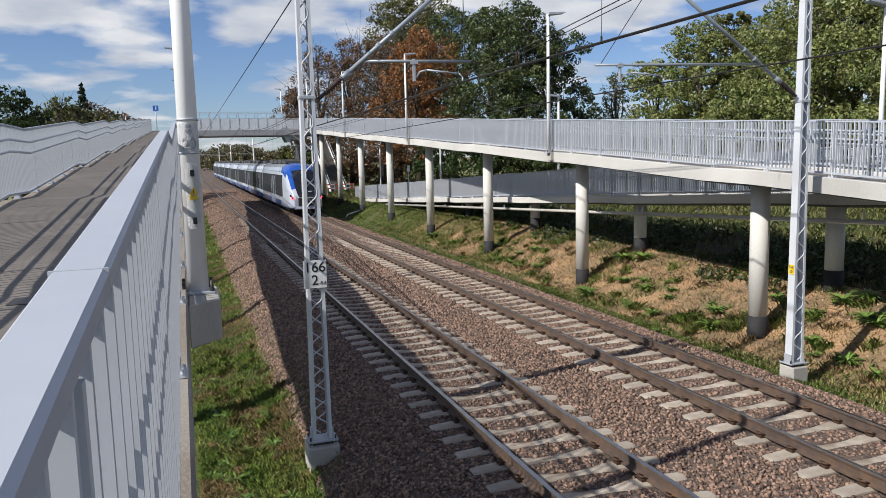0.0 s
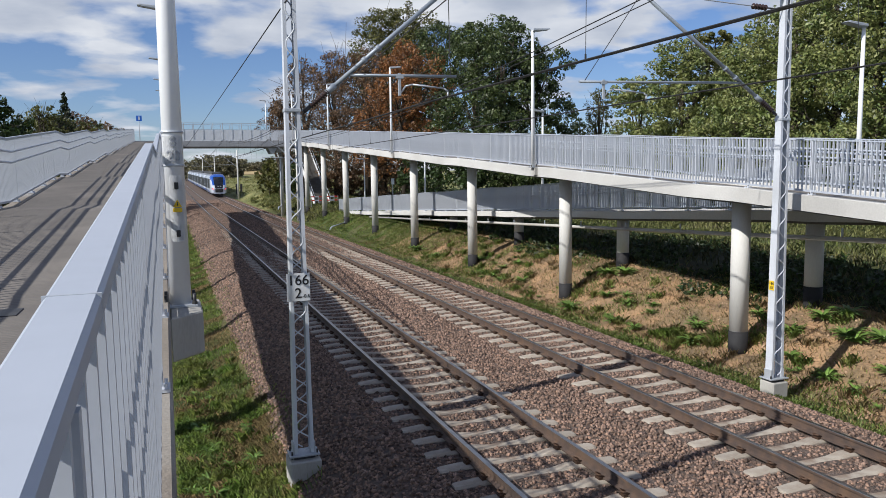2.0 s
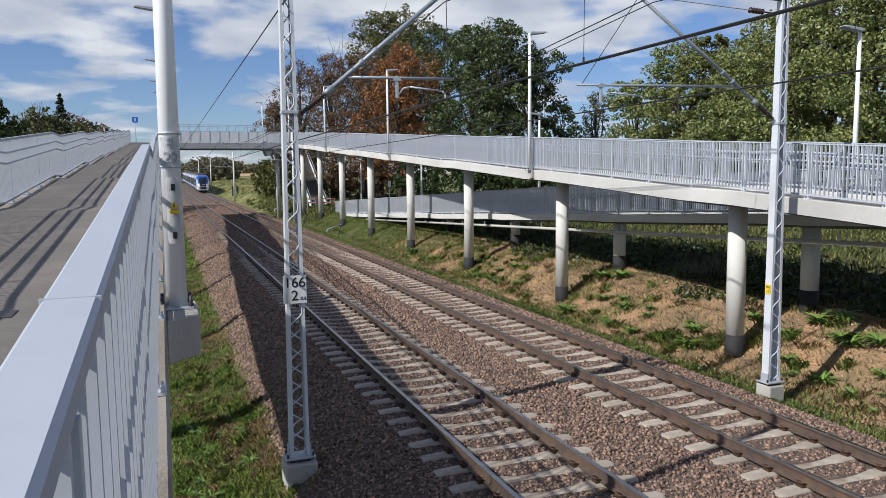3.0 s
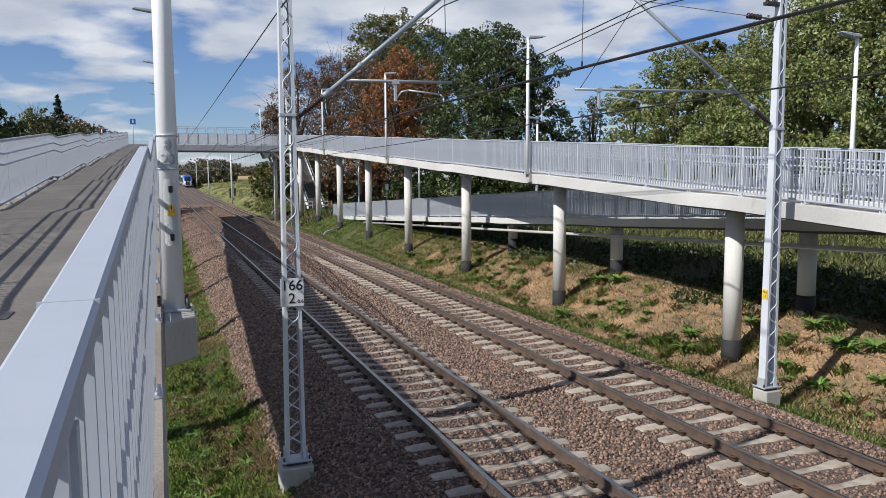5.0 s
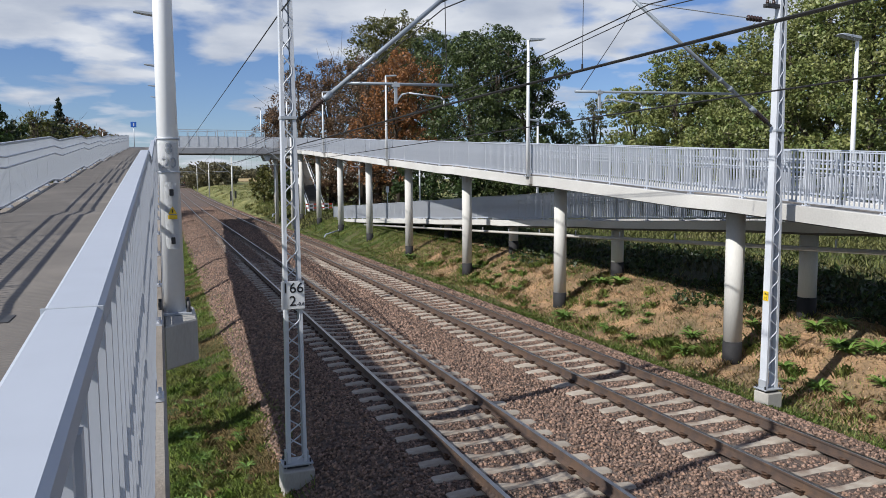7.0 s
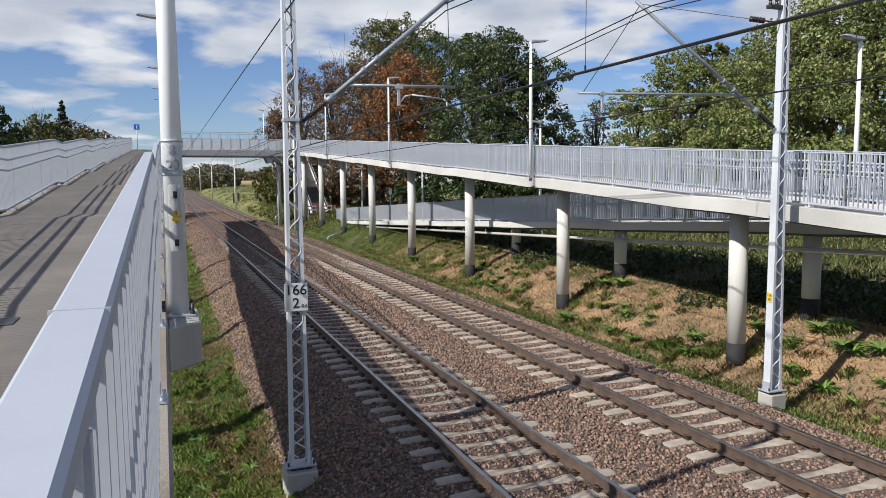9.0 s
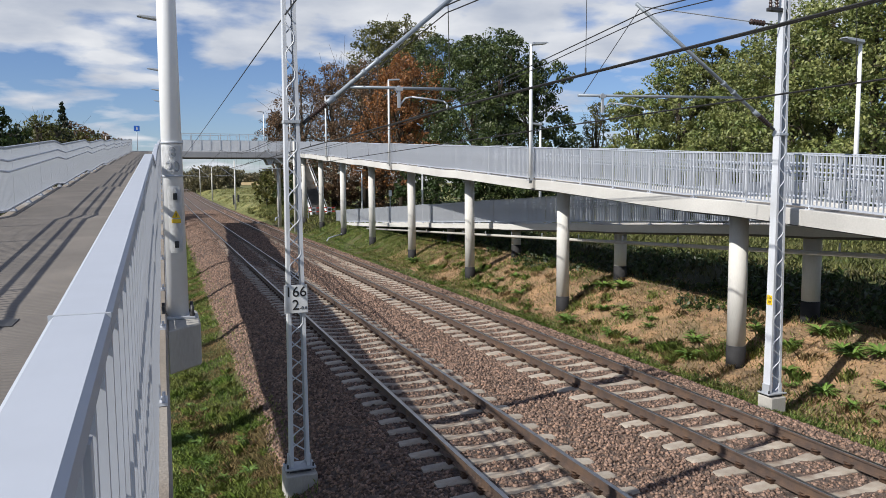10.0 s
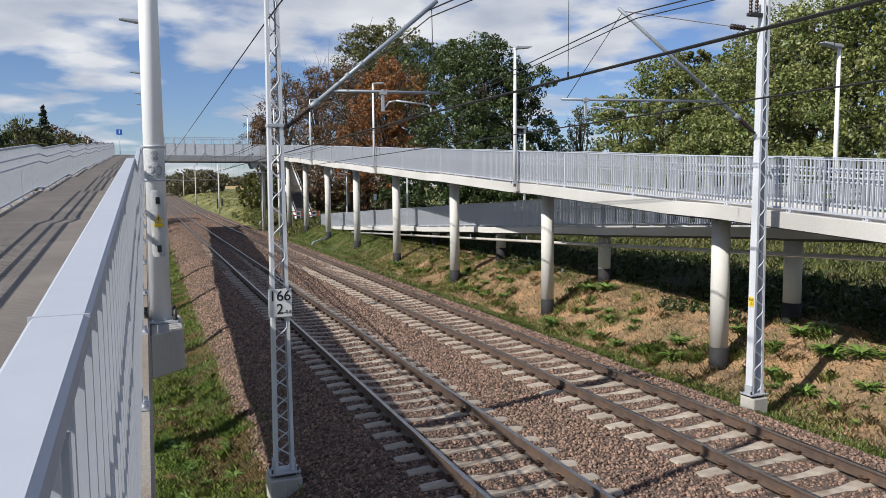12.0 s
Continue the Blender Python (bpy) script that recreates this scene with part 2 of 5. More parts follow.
def ramp_points(z0, step, k0, k1, soft=1.0):
    """Kerb height along y: level landings over the piers, slopes between."""
    pts = []
    for k in range(k0, k1):
        pts += [(5.9 + 9 * k - 1.0, z0 + step * k - 0.07 * step * soft), (5.9 + 9 * k + 0.8, z0 + step * k + 0.05 * step * soft)]
    return pts


UP = ramp_points(3.68, 0.531, -4, 8) + [(72.3, 7.60)]
UPL = ramp_points(3.68, 0.531, -4, 8, 0.0) + [(72.3, 7.60)]
LOW = ramp_points(2.95, -0.41, -1, 7)


def at_y(pts, y):
    if y <= pts[0][0]:
        return pts[0][1]
    for (a, za), (b, zb) in zip(pts, pts[1:]):
        if y <= b:
            return za + (zb - za) * (y - a) / (b - a)
    return pts[-1][1]


def stations(pts, y0, y1):
    return [(y0, at_y(pts, y0))] + [p for p in pts if y0 < p[0] < y1] + [(y1, at_y(pts, y1))]


CROSS = [(-900, 3.0), (-120, 1.0), (-30, 0.2), (-9, -0.75), (-5, -1.15), (-3.9, -1.12), (-3.35, -0.98), (-2.75, -0.62), (-2.2, -0.36), (-1.7, -0.240), (0, -0.232), (2, -0.240), (4, -0.232),
         (5.7, -0.240), (6.2, -0.42), (6.7, -0.70), (7.4, -0.86), (8.2, -0.85), (9, -0.70), (9.8, -0.30), (10.6, 0.05), (11.5, 0.34), (12.8, 0.72), (15, 1.0), (25, 1.2), (60, 1.4), (900, 4)]


def ground_z(x, y):
    z = at_y(CROSS, x)
    if x > 6.5:
        far = min(1, max(0, (y - 12) / 45))
        z += far * 0.75 * min(1, max(0, (x - 6.5) / 2.5)) * (1 if x < 9.5 else max(0.25, 1 - (x - 9.5) / 4))
        z += 0.10 * noise.noise((x * 0.55, y * 0.55, 0)) + 0.05 * noise.noise((x * 1.7, y * 1.7, 3))
    elif x < -3.2:
        z += 0.07 * noise.noise((x * 0.8, y * 0.8, 7))
    if y > 60:
        z += track_z(y) * 1.0
    return z


def build_ground():
    xs = sorted(set([c[0] for c in CROSS] + [-400, -60, -18] + list(np.arange(-8, -2, 0.33)) + list(np.arange(5.5, 14.5, 0.3)) + [17, 20, 30, 40, 90, 200, 500]))
    ys = [-900, -300, -100, -50] + list(np.arange(-30, -6, 3)) + list(np.arange(-6, 40, 0.4)) + list(np.arange(40, 90, 2)) + [100, 110, 125, 140, 160, 180, 200, 230, 260, 300, 350, 420, 520, 700, 1000, 1600]
    v = np.array([(x, y, ground_z(x, y)) for y in ys for x in xs])
    n = len(xs)
    f = np.array([(j * n + i, j * n + i + 1, (j + 1) * n + i + 1, (j + 1) * n + i) for j in range(len(ys) - 1) for i in range(n - 1)])
    ob = raw_mesh("ground", v, f, [M_grass, M_bed, M_soil, M_field, M_under_shade])
    idx = []
    for j in range(len(ys) - 1):
        for i in range(n - 1):
            x, y = (xs[i] + xs[i + 1]) / 2, (ys[j] + ys[j + 1]) / 2
            # index 4: bank strip behind the ramps, coloured dark to stand for their shade
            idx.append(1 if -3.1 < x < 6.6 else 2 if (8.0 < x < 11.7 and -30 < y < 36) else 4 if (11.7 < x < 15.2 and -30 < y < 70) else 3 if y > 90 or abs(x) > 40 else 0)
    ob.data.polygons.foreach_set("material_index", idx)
    ob.data.polygons.foreach_set("use_smooth", [True] * len(idx))
    return tagged(ob, "grassy ground with a gravel track bed and a bare soil bank", "ground", kind="structure")


build_ground()

# ---- tracks ----
TRACK_Y = [-30, 0, 30, 60, 80, 100, 130, 160, 200, 240, 280, 320, 450, 700]


def build_rail(x):
    t = thing("rail", (x, 0, 0), "steel running rail with a polished head and rusty web", "rail", "running rails of the two tracks", "structure")
    st = [(y, track_z(y)) for y in TRACK_Y]
    bm = bmesh.new()
    sweep(bm, [(-0.075, -0.172), (0.075, -0.172), (0.075, -0.158), (0.012, -0.135), (0.010, -0.05), (0.036, -0.036), (0.036, -0.006), (-0.036, -0.006), (-0.036, -0.036), (-0.010, -0.05), (-0.012, -0.135), (-0.075, -0.158)], st)
    part("web", bm, M_railside, t)
    bm = bmesh.new()
    sweep(bm, [(-0.035, -0.0058), (0.035, -0.0058), (0.033, -0.002), (0.024, 0.0), (-0.024, 0.0), (-0.033, -0.002)], st)
    part("running_surface", bm, M_railtop, t, "shiny worn top of the rail")


for tx in TRACKS:
    for s in (-0.7525, 0.7525):
        build_rail(tx + s)


def sleeper_mesh():
    """A dished concrete sleeper, lower in the middle, with chamfered top edges."""
    bm = bmesh.new()
    xs = [-1.30, -1.26, -0.98, -0.52, -0.25, 0, 0.25, 0.52, 0.98, 1.26, 1.30]
    top = [-0.212, -0.205, -0.188, -0.184, -0.215, -0.222, -0.215, -0.184, -0.188, -0.205, -0.212]
    half = [0.095, 0.108, 0.112, 0.112, 0.09, 0.085, 0.09, 0.112, 0.112, 0.108, 0.095]
    rings = []
    for x, z, h in zip(xs, top, half):
        rings.append([bm.verts.new(p) for p in ((x, -h - 0.02, -0.36), (x, -h, z - 0.03), (x, -h + 0.03, z), (x, h - 0.03, z), (x, h, z - 0.03), (x, h + 0.02, -0.36))])
    for a, b in zip(rings, rings[1:]):
        for i in range(5):
            bm.faces.new((a[i], b[i], b[i + 1], a[i + 1]))
    bm.faces.new(rings[0])
    bm.faces.new(rings[-1][::-1])
    bmesh.ops.recalc_face_normals(bm, faces=bm.faces[:])
    return bm


def clip_mesh():
    """Spring clip and pad on one side of a rail foot."""
    bm = bmesh.new()
    box(bm, 0.07, 0.135, -0.06, 0.06, -0.185, -0.150)
    path_tube(bm, [(0.05, -0.05, -0.148), (0.12, -0.055, -0.115), (0.135, 0, -0.12), (0.12, 0.055, -0.115), (0.05, 0.05, -0.148)], 0.014, 5)
    return bm


SLEEP = part("sleeper", sleeper_mesh(), M_sleep)
CLIP = part("spring_clip", clip_mesh(), M_clip)
sleep_me, clip_me = SLEEP.data, CLIP.data
bpy.data.objects.remove(SLEEP)
bpy.data.objects.remove(CLIP)


def me_arrays(me):
    v = np.empty(len(me.vertices) * 3, dtype=np.float32)
    me.vertices.foreach_get("co", v)
    return v.reshape(-1, 3), [tuple(p.vertices) for p in me.polygons]


def joined(name, me, places, material, parent=None):
    """Copies of a mesh at (x, y, z) places, as one mesh."""
    v, f = me_arrays(me)
    m2 = bpy.data.meshes.new(name)
    allv, allf = [], []
    for i, p in enumerate(places):
        allv.append(v + np.array(p, dtype=np.float32))
        o = i * len(v)
        allf += [tuple(a + o for a in q) for q in f]
    m2.from_pydata(np.concatenate(allv).tolist(), [], allf)
    m2.materials.append(material)
    ob = new(name, m2)
    ob.parent = parent
    return ob


NEAR_SLEEPERS = range(-6, 52)
for tx, y_off in ((0.0, -0.10), (4.0, -0.07)):
    for i in NEAR_SLEEPERS:
        s = thing("railway_sleeper", (tx, y_off + 0.6 * i, 0), "pale dished concrete railway sleeper set in the ballast", "sleeper", "sleepers under the tracks")
        s.rotation_euler = (0, 0, random.uniform(-0.006, 0.006))
        b = new("block", sleep_me)
        b.parent = s
        for rx in (-0.7525, 0.7525):
            for sg in (1, -1):
                c = new("spring_clip", clip_me)
                c.parent, c.location = s, (rx, 0, 0)
                c.rotation_euler = (0, 0, 0 if sg > 0 else math.pi)
    far = [(tx, y_off + 0.6 * i, track_z(y_off + 0.6 * i) - 0.022 - 0.030 * min(1, (i - 52) / 40)) for i in range(52, 330)]
    tagged(joined("far_sleepers", sleep_me, far, M_sleep), "row of pale concrete sleepers running into the distance", "sleepers", kind="stuff")


def stones(rng, P, R):
    """Angular six-faced stones at places P with radii R, each turned at random."""
    n = len(P)
    cube = np.array([(-1, -1, -1), (1, -1, -1), (1, 1, -1), (-1, 1, -1), (-1, -1, 1), (1, -1, 1), (1, 1, 1), (-1, 1, 1)], float) * 0.72
    V = cube[None] * rng.uniform(0.45, 1.4, (n, 8, 3)) * rng.uniform(0.6, 1.3, (n, 1, 3)) * R[:, None, None]
    q = rng.normal(size=(n, 4))
    q /= np.linalg.norm(q, axis=1, keepdims=True)
    w, a, b, c = q.T
    M = np.stack([1 - 2 * (b * b + c * c), 2 * (a * b - c * w), 2 * (a * c + b * w), 2 * (a * b + c * w), 1 - 2 * (a * a + c * c), 2 * (b * c - a * w), 2 * (a * c - b * w), 2 * (b * c + a * w), 1 - 2 * (a * a + b * b)], 1).reshape(n, 3, 3)
    V = np.einsum("nij,nkj->nki", M, V) + P[:, None, :]
    F = np.array([(3, 2, 1, 0), (4, 5, 6, 7), (0, 1, 5, 4), (1, 2, 6, 5), (2, 3, 7, 6), (3, 0, 4, 7)])
    F = (F[None] + 8 * np.arange(n)[:, None, None]).reshape(-1, 4)
    return V.reshape(-1, 3), F


def build_ballast():
    """Loose crushed stones lying on the track bed."""
    rng = np.random.default_rng(4)
    zones = [(-4.5, 10.0, 405), (10.0, 22.0, 215), (22.0, 40.0, 120), (40.0, 66.0, 60), (66.0, 120.0, 36)]
    P, R = [], []
    for y0, y1, dens in zones:
        n = int((y1 - y0) * 9.6 * dens)
        x, y = rng.uniform(-3.15, 6.45, n), rng.uniform(y0, y1, n)
        P.append(np.stack([x, y, np.array([at_y(CROSS, a) + track_z(b) for a, b in zip(x, y)])], 1))
        R.append(rng.uniform(0.015, 0.036, n) * (1.04 if dens > 400 else 1.3 if dens > 200 else 1.4 if dens > 100 else 1.5 if dens > 50 else 1.8))
    P, R = np.concatenate(P), np.concatenate(R)
    keep = np.ones(len(P), bool)
    for tx, y_off in ((0.0, -0.10), (4.0, -0.07)):
        dx = np.abs(P[:, 0] - tx)
        dy = np.abs((P[:, 1] - y_off + 0.3) % 0.6 - 0.3)
        keep &= ~((dx < 1.32) & (dy < 0.125))
        keep &= ~((np.abs(dx - 0.7525) < 0.09))
        P[:, 2] += np.where((dx < 1.3), -0.01, 0.0)
    P, R = P[keep], R[keep]
    n = len(P)
    P[:, 2] += rng.uniform(-0.012, 0.022, n)
    V, F = stones(rng, P, R)
    tagged(raw_mesh("ballast", V, F, M_ballast), "reddish grey crushed stone ballast around the tracks", "ballast", kind="stuff")


build_ballast()

# ---- ramps and bridge ----
DECKS = {"left": (-7.70, -4.825), "front": (7.82, 10.2), "back": (10.3, 12.7)}


def build_deck(name, x0, x1, pts, y0, y1, label, kerb=0.0, edge=None, deep=0.345):
    t = thing(name, (0, 0, 0), label, "ramp", kind="structure")
    st = stations(pts, y0, y1)
    for x, s in ((x0, 1), (x1, -1)):
        bm = bmesh.new()
        a, b = sorted((x, x + s * 0.24))
        sweep(bm, [(a, -deep), (b, -deep), (b, kerb - 0.015), (b - 0.015, kerb), (a + 0.015, kerb), (a, kerb - 0.015)], st)
        part("edge_beam", bm, edge or M_edge, t, "pale concrete edge beam")
    bm = bmesh.new()
    sweep(bm, rect(x0 + 0.24, x1 - 0.24, -deep + 0.045, -0.13), st)
    part("deck_slab", bm, M_deck, t, "brown-grey coated walking surface")
    bm = bmesh.new()
    sweep(bm, rect(x0 + 0.45, x1 - 0.45, -deep - 0.085, -deep + 0.043), st)
    part("girder", bm, M_girder, t)
    return t


build_deck("ramp_left", *DECKS["left"], UPL, -34, 72.3, "long rising footbridge ramp with grey-brown walking surface", -0.118, M_kerb)
build_deck("ramp_front", *DECKS["front"], UP, -1.2, 72.3, "pale concrete footbridge ramp on round piers")
build_deck("ramp_back", *DECKS["back"], LOW, -1.2, 60.4, "lower flight of the concrete ramp behind the piers", deep=0.265)

# turn landing joining both right-hand flights
_t = thing("ramp_landing", (0, 0, 0), "concrete turning landing between two ramp flights", "landing", kind="structure")
part("slab", bbox(7.8, 12.7, -4.2, -1.21, 2.85, 3.25, 0.02), M_conc, _t)


def slat_bm(h):
    bm = bmesh.new()
    box(bm, -0.022, 0.022, -0.006, 0.006, 0.0, h)
    return bm


slat_mes = {}
for _d in (0.0, 0.118):
    slat_ob = part("slat", slat_bm(1.04 + _d), M_slat)
    slat_mes[_d] = slat_ob.data
    bpy.data.objects.remove(slat_ob)


def build_railing(name, x, inner, pts, y0, y1, near, label, drop=0.0):
    """Slatted railing along y; near is the stretch whose slats are single parts."""
    t = thing(name, (x, 0, 0), label, "railing", "slatted railings of the ramps")
    slat_me = slat_mes[drop]
    st = stations(pts, y0, y1)
    bm = bmesh.new()
    sweep(bm, [(-0.027, 1.138), (0.027, 1.138), (0.027, 1.157), (0.022, 1.162), (-0.022, 1.162), (-0.027, 1.157)], st)
    part("top_rail", bm, M_white, t, "flat painted top rail")
    bm = bmesh.new()
    sweep(bm, rect(-0.02, 0.02, 0.065 - drop, 0.105 - drop), st)
    part("bottom_rail", bm, M_white, t)
    for h in (0.70, 0.90):
        bm = bmesh.new()
        sweep(bm, [(inner * 0.085 + 0.022 * math.cos(a), h + 0.022 * math.sin(a)) for a in (i * math.pi / 4 for i in range(8))], st)
        part("handrail", bm, M_white, t, "round inner handrail")
    n = int((y1 - y0) / 1.8)
    pb = bmesh.new()
    box(pb, -0.026, 0.026, -0.009, 0.009, -drop, 1.125)
    box(pb, -0.06, 0.06, -0.07, 0.07, -drop, 0.018 - drop)
    for bx in (-0.04, 0.04):
        for by in (-0.05, 0.05):
            tube(pb, (bx, by, 0.018 - drop), (bx, by, 0.045 - drop), 0.011, n=6)
    for h in (0.70, 0.90):
        box(pb, min(0, inner * 0.085), max(0, inner * 0.085), -0.008, 0.008, h - 0.02, h - 0.005)
    p0 = part("post", pb, M_slat, t)
    me = p0.data
    for i in range(n + 1):
        y = y0 + 0.1 + (y1 - y0 - 0.2) * i / n
        p = p0 if i == 0 else new("post", me)
        p.parent, p.location = t, (0, y, at_y(pts, y))
    rest, count = [], 0
    for i in range(int((y1 - y0) / 0.11)):
        y = y0 + 0.06 + 0.11 * i
        z = at_y(pts, y) + 0.095 - drop
        if near[0] <= y <= near[1] and count < 300:
            s = new("slat", slat_me)
            s.parent, s.location = t, (0, y, z)
            count += 1
        else:
            rest.append((0, y, z))
    if rest:
        tagged(joined("far_slats", slat_me, rest, M_slat, t), kind="stuff")
    return t


build_railing("railing", -4.895, -1, UPL, -34, 72.3, (-10, 20), "light grey slatted steel railing with a wide flat top rail", 0.118)
build_railing("railing", -7.60, 1, UPL, -34, 72.3, (4, 36), "light grey slatted steel railing with double inner handrails", 0.118)
build_railing("railing", 7.89, 1, UP, -1.1, 72.3, (-1, 32), "pale slatted steel railing along the high ramp")
build_railing("railing", 10.07, -1, UP, -1.1, 72.3, (-1, 25), "pale slatted steel railing on the far edge of the high ramp")
build_railing("railing", 10.43, 1, LOW, -1.1, 60.3, (5, 36), "pale slatted steel railing along the low ramp")
build_railing("railing", 12.57, -1, LOW, -1.1, 60.3, (5, 6), "pale slatted steel railing on the far edge of the low ramp")


def build_pier(x, y, top, base, label):
    t = thing("pier", (x, y, base), label, "pier", "round piers under the ramps")
    bm = bmesh.new()
    tube(bm, (0, 0, 0.55), (0, 0, top - base), 0.235, n=28)
    part("shaft", bm, M_pier, t, smooth=False)
    bm = bmesh.new()
    tube(bm, (0, 0, -0.35), (0, 0, 0.55), 0.243, n=28)
    part("base_collar", bm, M_black, t, "black waterproof coating round the foot")
    bm = bmesh.new()
    box(bm, -0.28, 0.28, -0.28, 0.28, top - base - 0.012, top - base + 0.04)
    part("bearing", bm, M_conc, t)


for k, y in enumerate(PIER_Y):
    build_pier(9.0, y, at_y(UP, y) - 0.43, ground_z(9.0, y), "tall round concrete pier with a black foot")
    if y < 45:
        build_pier(11.5, y, at_y(LOW, y) - 0.35, ground_z(11.5, y), "short round concrete pier with a black foot on the bank")
for k in range(-2, 8):
    build_pier(-6.25, 5.9 + 9 * k, at_y(UP, 5.9 + 9 * k) - 0.43, ground_z(-6.25, 5.9 + 9 * k), "tall round concrete pier with a black foot")


# butt joints of the near top rail, with the weld left dark
for y in (-8.5, -2.5, 3.5):
    z = at_y(UPL, y) + 1.162
    _t = thing("rail_joint", (-4.895, y, z), "thin grey butt joint across the top rail", "rail joint", "joints of the top rail")
    part("weld_seam", bbox(-0.0275, 0.0275, -0.002, 0.002, -0.022, 0.0006, 0.0002), M_galv, _t)


# ---- bridge over the tracks ----
BY0, BY1, BZ = 72.31, 75.3, 7.60
# girder paint darkened to include the shade on its side face
M_bridge = mat("bridge_girder_paint", (0.30, 0.31, 0.335), (0.26, 0.27, 0.295), 0.5, 0.0, 1.0, 30, grain=0.08)
M_mesh = mat("screen_panel", (0.60, 0.63, 0.68), (0.55, 0.58, 0.63), 0.5, 0.1, 3, 40, grain=0.05)
M_glass = bpy.data.materials.new("clear_screen")
M_glass.use_nodes = True
_b = M_glass.node_tree.nodes["Principled BSDF"]
_b.inputs["Base Color"].default_value, _b.inputs["Roughness"].default_value = (0.9, 0.95, 1, 1), 0.05
_b.inputs["Transmission Weight"].default_value, _b.inputs["IOR"].default_value, _b.inputs["Alpha"].default_value = 1.0, 1.02, 0.35


def build_bridge():
    t = thing("footbridge", (0, BY0, BZ), "grey steel footbridge over the railway with panelled parapets", "bridge")
    w = BY1 - BY0
    part("deck", bbox(-7.7, 10.2, 0.02, w, -0.25, -0.12, 0.02), M_deck, t)
    for y in (0.0, w - 0.3):
        part("main_girder", bbox(-7.7, 10.2, y, y + 0.3, -0.62, 0.0, 0.03), M_bridge, t, "grey painted edge girder")
        part("bottom_flange", bbox(-7.7, 10.2, y - 0.06, y + 0.36, -0.70, -0.625, 0.01), M_girder, t)
    for y in (0.06, w - 0.12):
        bm = bmesh.new()
        box(bm, -4.8, 5.8, y, y + 0.04, 1.80, 1.85)
        part("parapet_cap", bm, M_galv, t)
        for i in range(12):
            x = -4.8 + i * 10.6 / 11
            part("parapet_post", bbox(x - 0.03, x + 0.03, y - 0.02, y + 0.06, 0.0, 1.80, 0.006), M_galv, t)
            if i < 11:
                p = part("parapet_panel", bbox(x + 0.05, x + 10.6 / 11 - 0.05, y + 0.012, y + 0.03, 0.10, 1.12, 0.004), M_mesh, t, "light grey solid infill panel")
                bm = bmesh.new()
                box(bm, x + 0.03, x + 10.6 / 11 - 0.03, y + 0.005, y + 0.035, 1.13, 1.17)
                part("parapet_bar", bm, M_galv, t)
                bm = bmesh.new()
                box(bm, x + 0.04, x + 10.6 / 11 - 0.04, y + 0.016, y + 0.022, 1.18, 1.79)
                part("clear_pane", bm, M_glass, t, "clear upper pane")
    for x0, x1 in ((5.95, 7.7),):
        for y in (0.06, w - 0.12):
            rail = part("end_rail", bbox(x0, x1, y - 0.01, y + 0.04, 1.12, 1.16, 0.005), M_slat, t)
            for i in range(int((x1 - x0) / 0.11)):
                bm = bmesh.new()
                box(bm, x0 + 0.11 * i, x0 + 0.11 * i + 0.05, y, y + 0.02, 0.0, 1.119)
                part("slat", bm, M_slat, rail)
    for a in (0.3, w - 0.9):
        bm = bmesh.new()
        v = [bm.verts.new(p) for p in ((5.6, a, -0.7), (6.6, a, -0.7), (6.2, a, -1.35), (5.9, a, -1.35), (5.6, a + 0.6, -0.7), (6.6, a + 0.6, -0.7), (6.2, a + 0.6, -1.35), (5.9, a + 0.6, -1.35))]
        for f in ((0, 1, 2, 3), (7, 6, 5, 4), (0, 4, 5, 1), (1, 5, 6, 2), (2, 6, 7, 3), (3, 7, 4, 0)):
            bm.faces.new([v[i] for i in f])
        part("bearing_bracket", bm, M_galv, t)
    for x in (7.1, -6.2):
        bm = bmesh.new()
        tube(bm, (x, 1.5, -8.2), (x, 1.5, -0.7), 0.22, n=24)
        part("support_column", bm, M_pier, t, "round concrete support column")
        part("column_head", bbox(x - 0.6, x + 0.6, 0.3, w - 0.3, -1.2, -0.7, 0.03), M_conc, t)
    # rain pipe at the foot of the column
    bm = bmesh.new()
    path_tube(bm, [(6.95, 0.9, -0.7), (6.95, 0.9, -6.9), (6.75, 0.6, -7.1), (6.5, 0.2, -7.1), (6.42, 0.1, -7.4)], 0.07, 8)
    part("rain_pipe", bm, M_white, t, "white bent downpipe")


build_bridge()


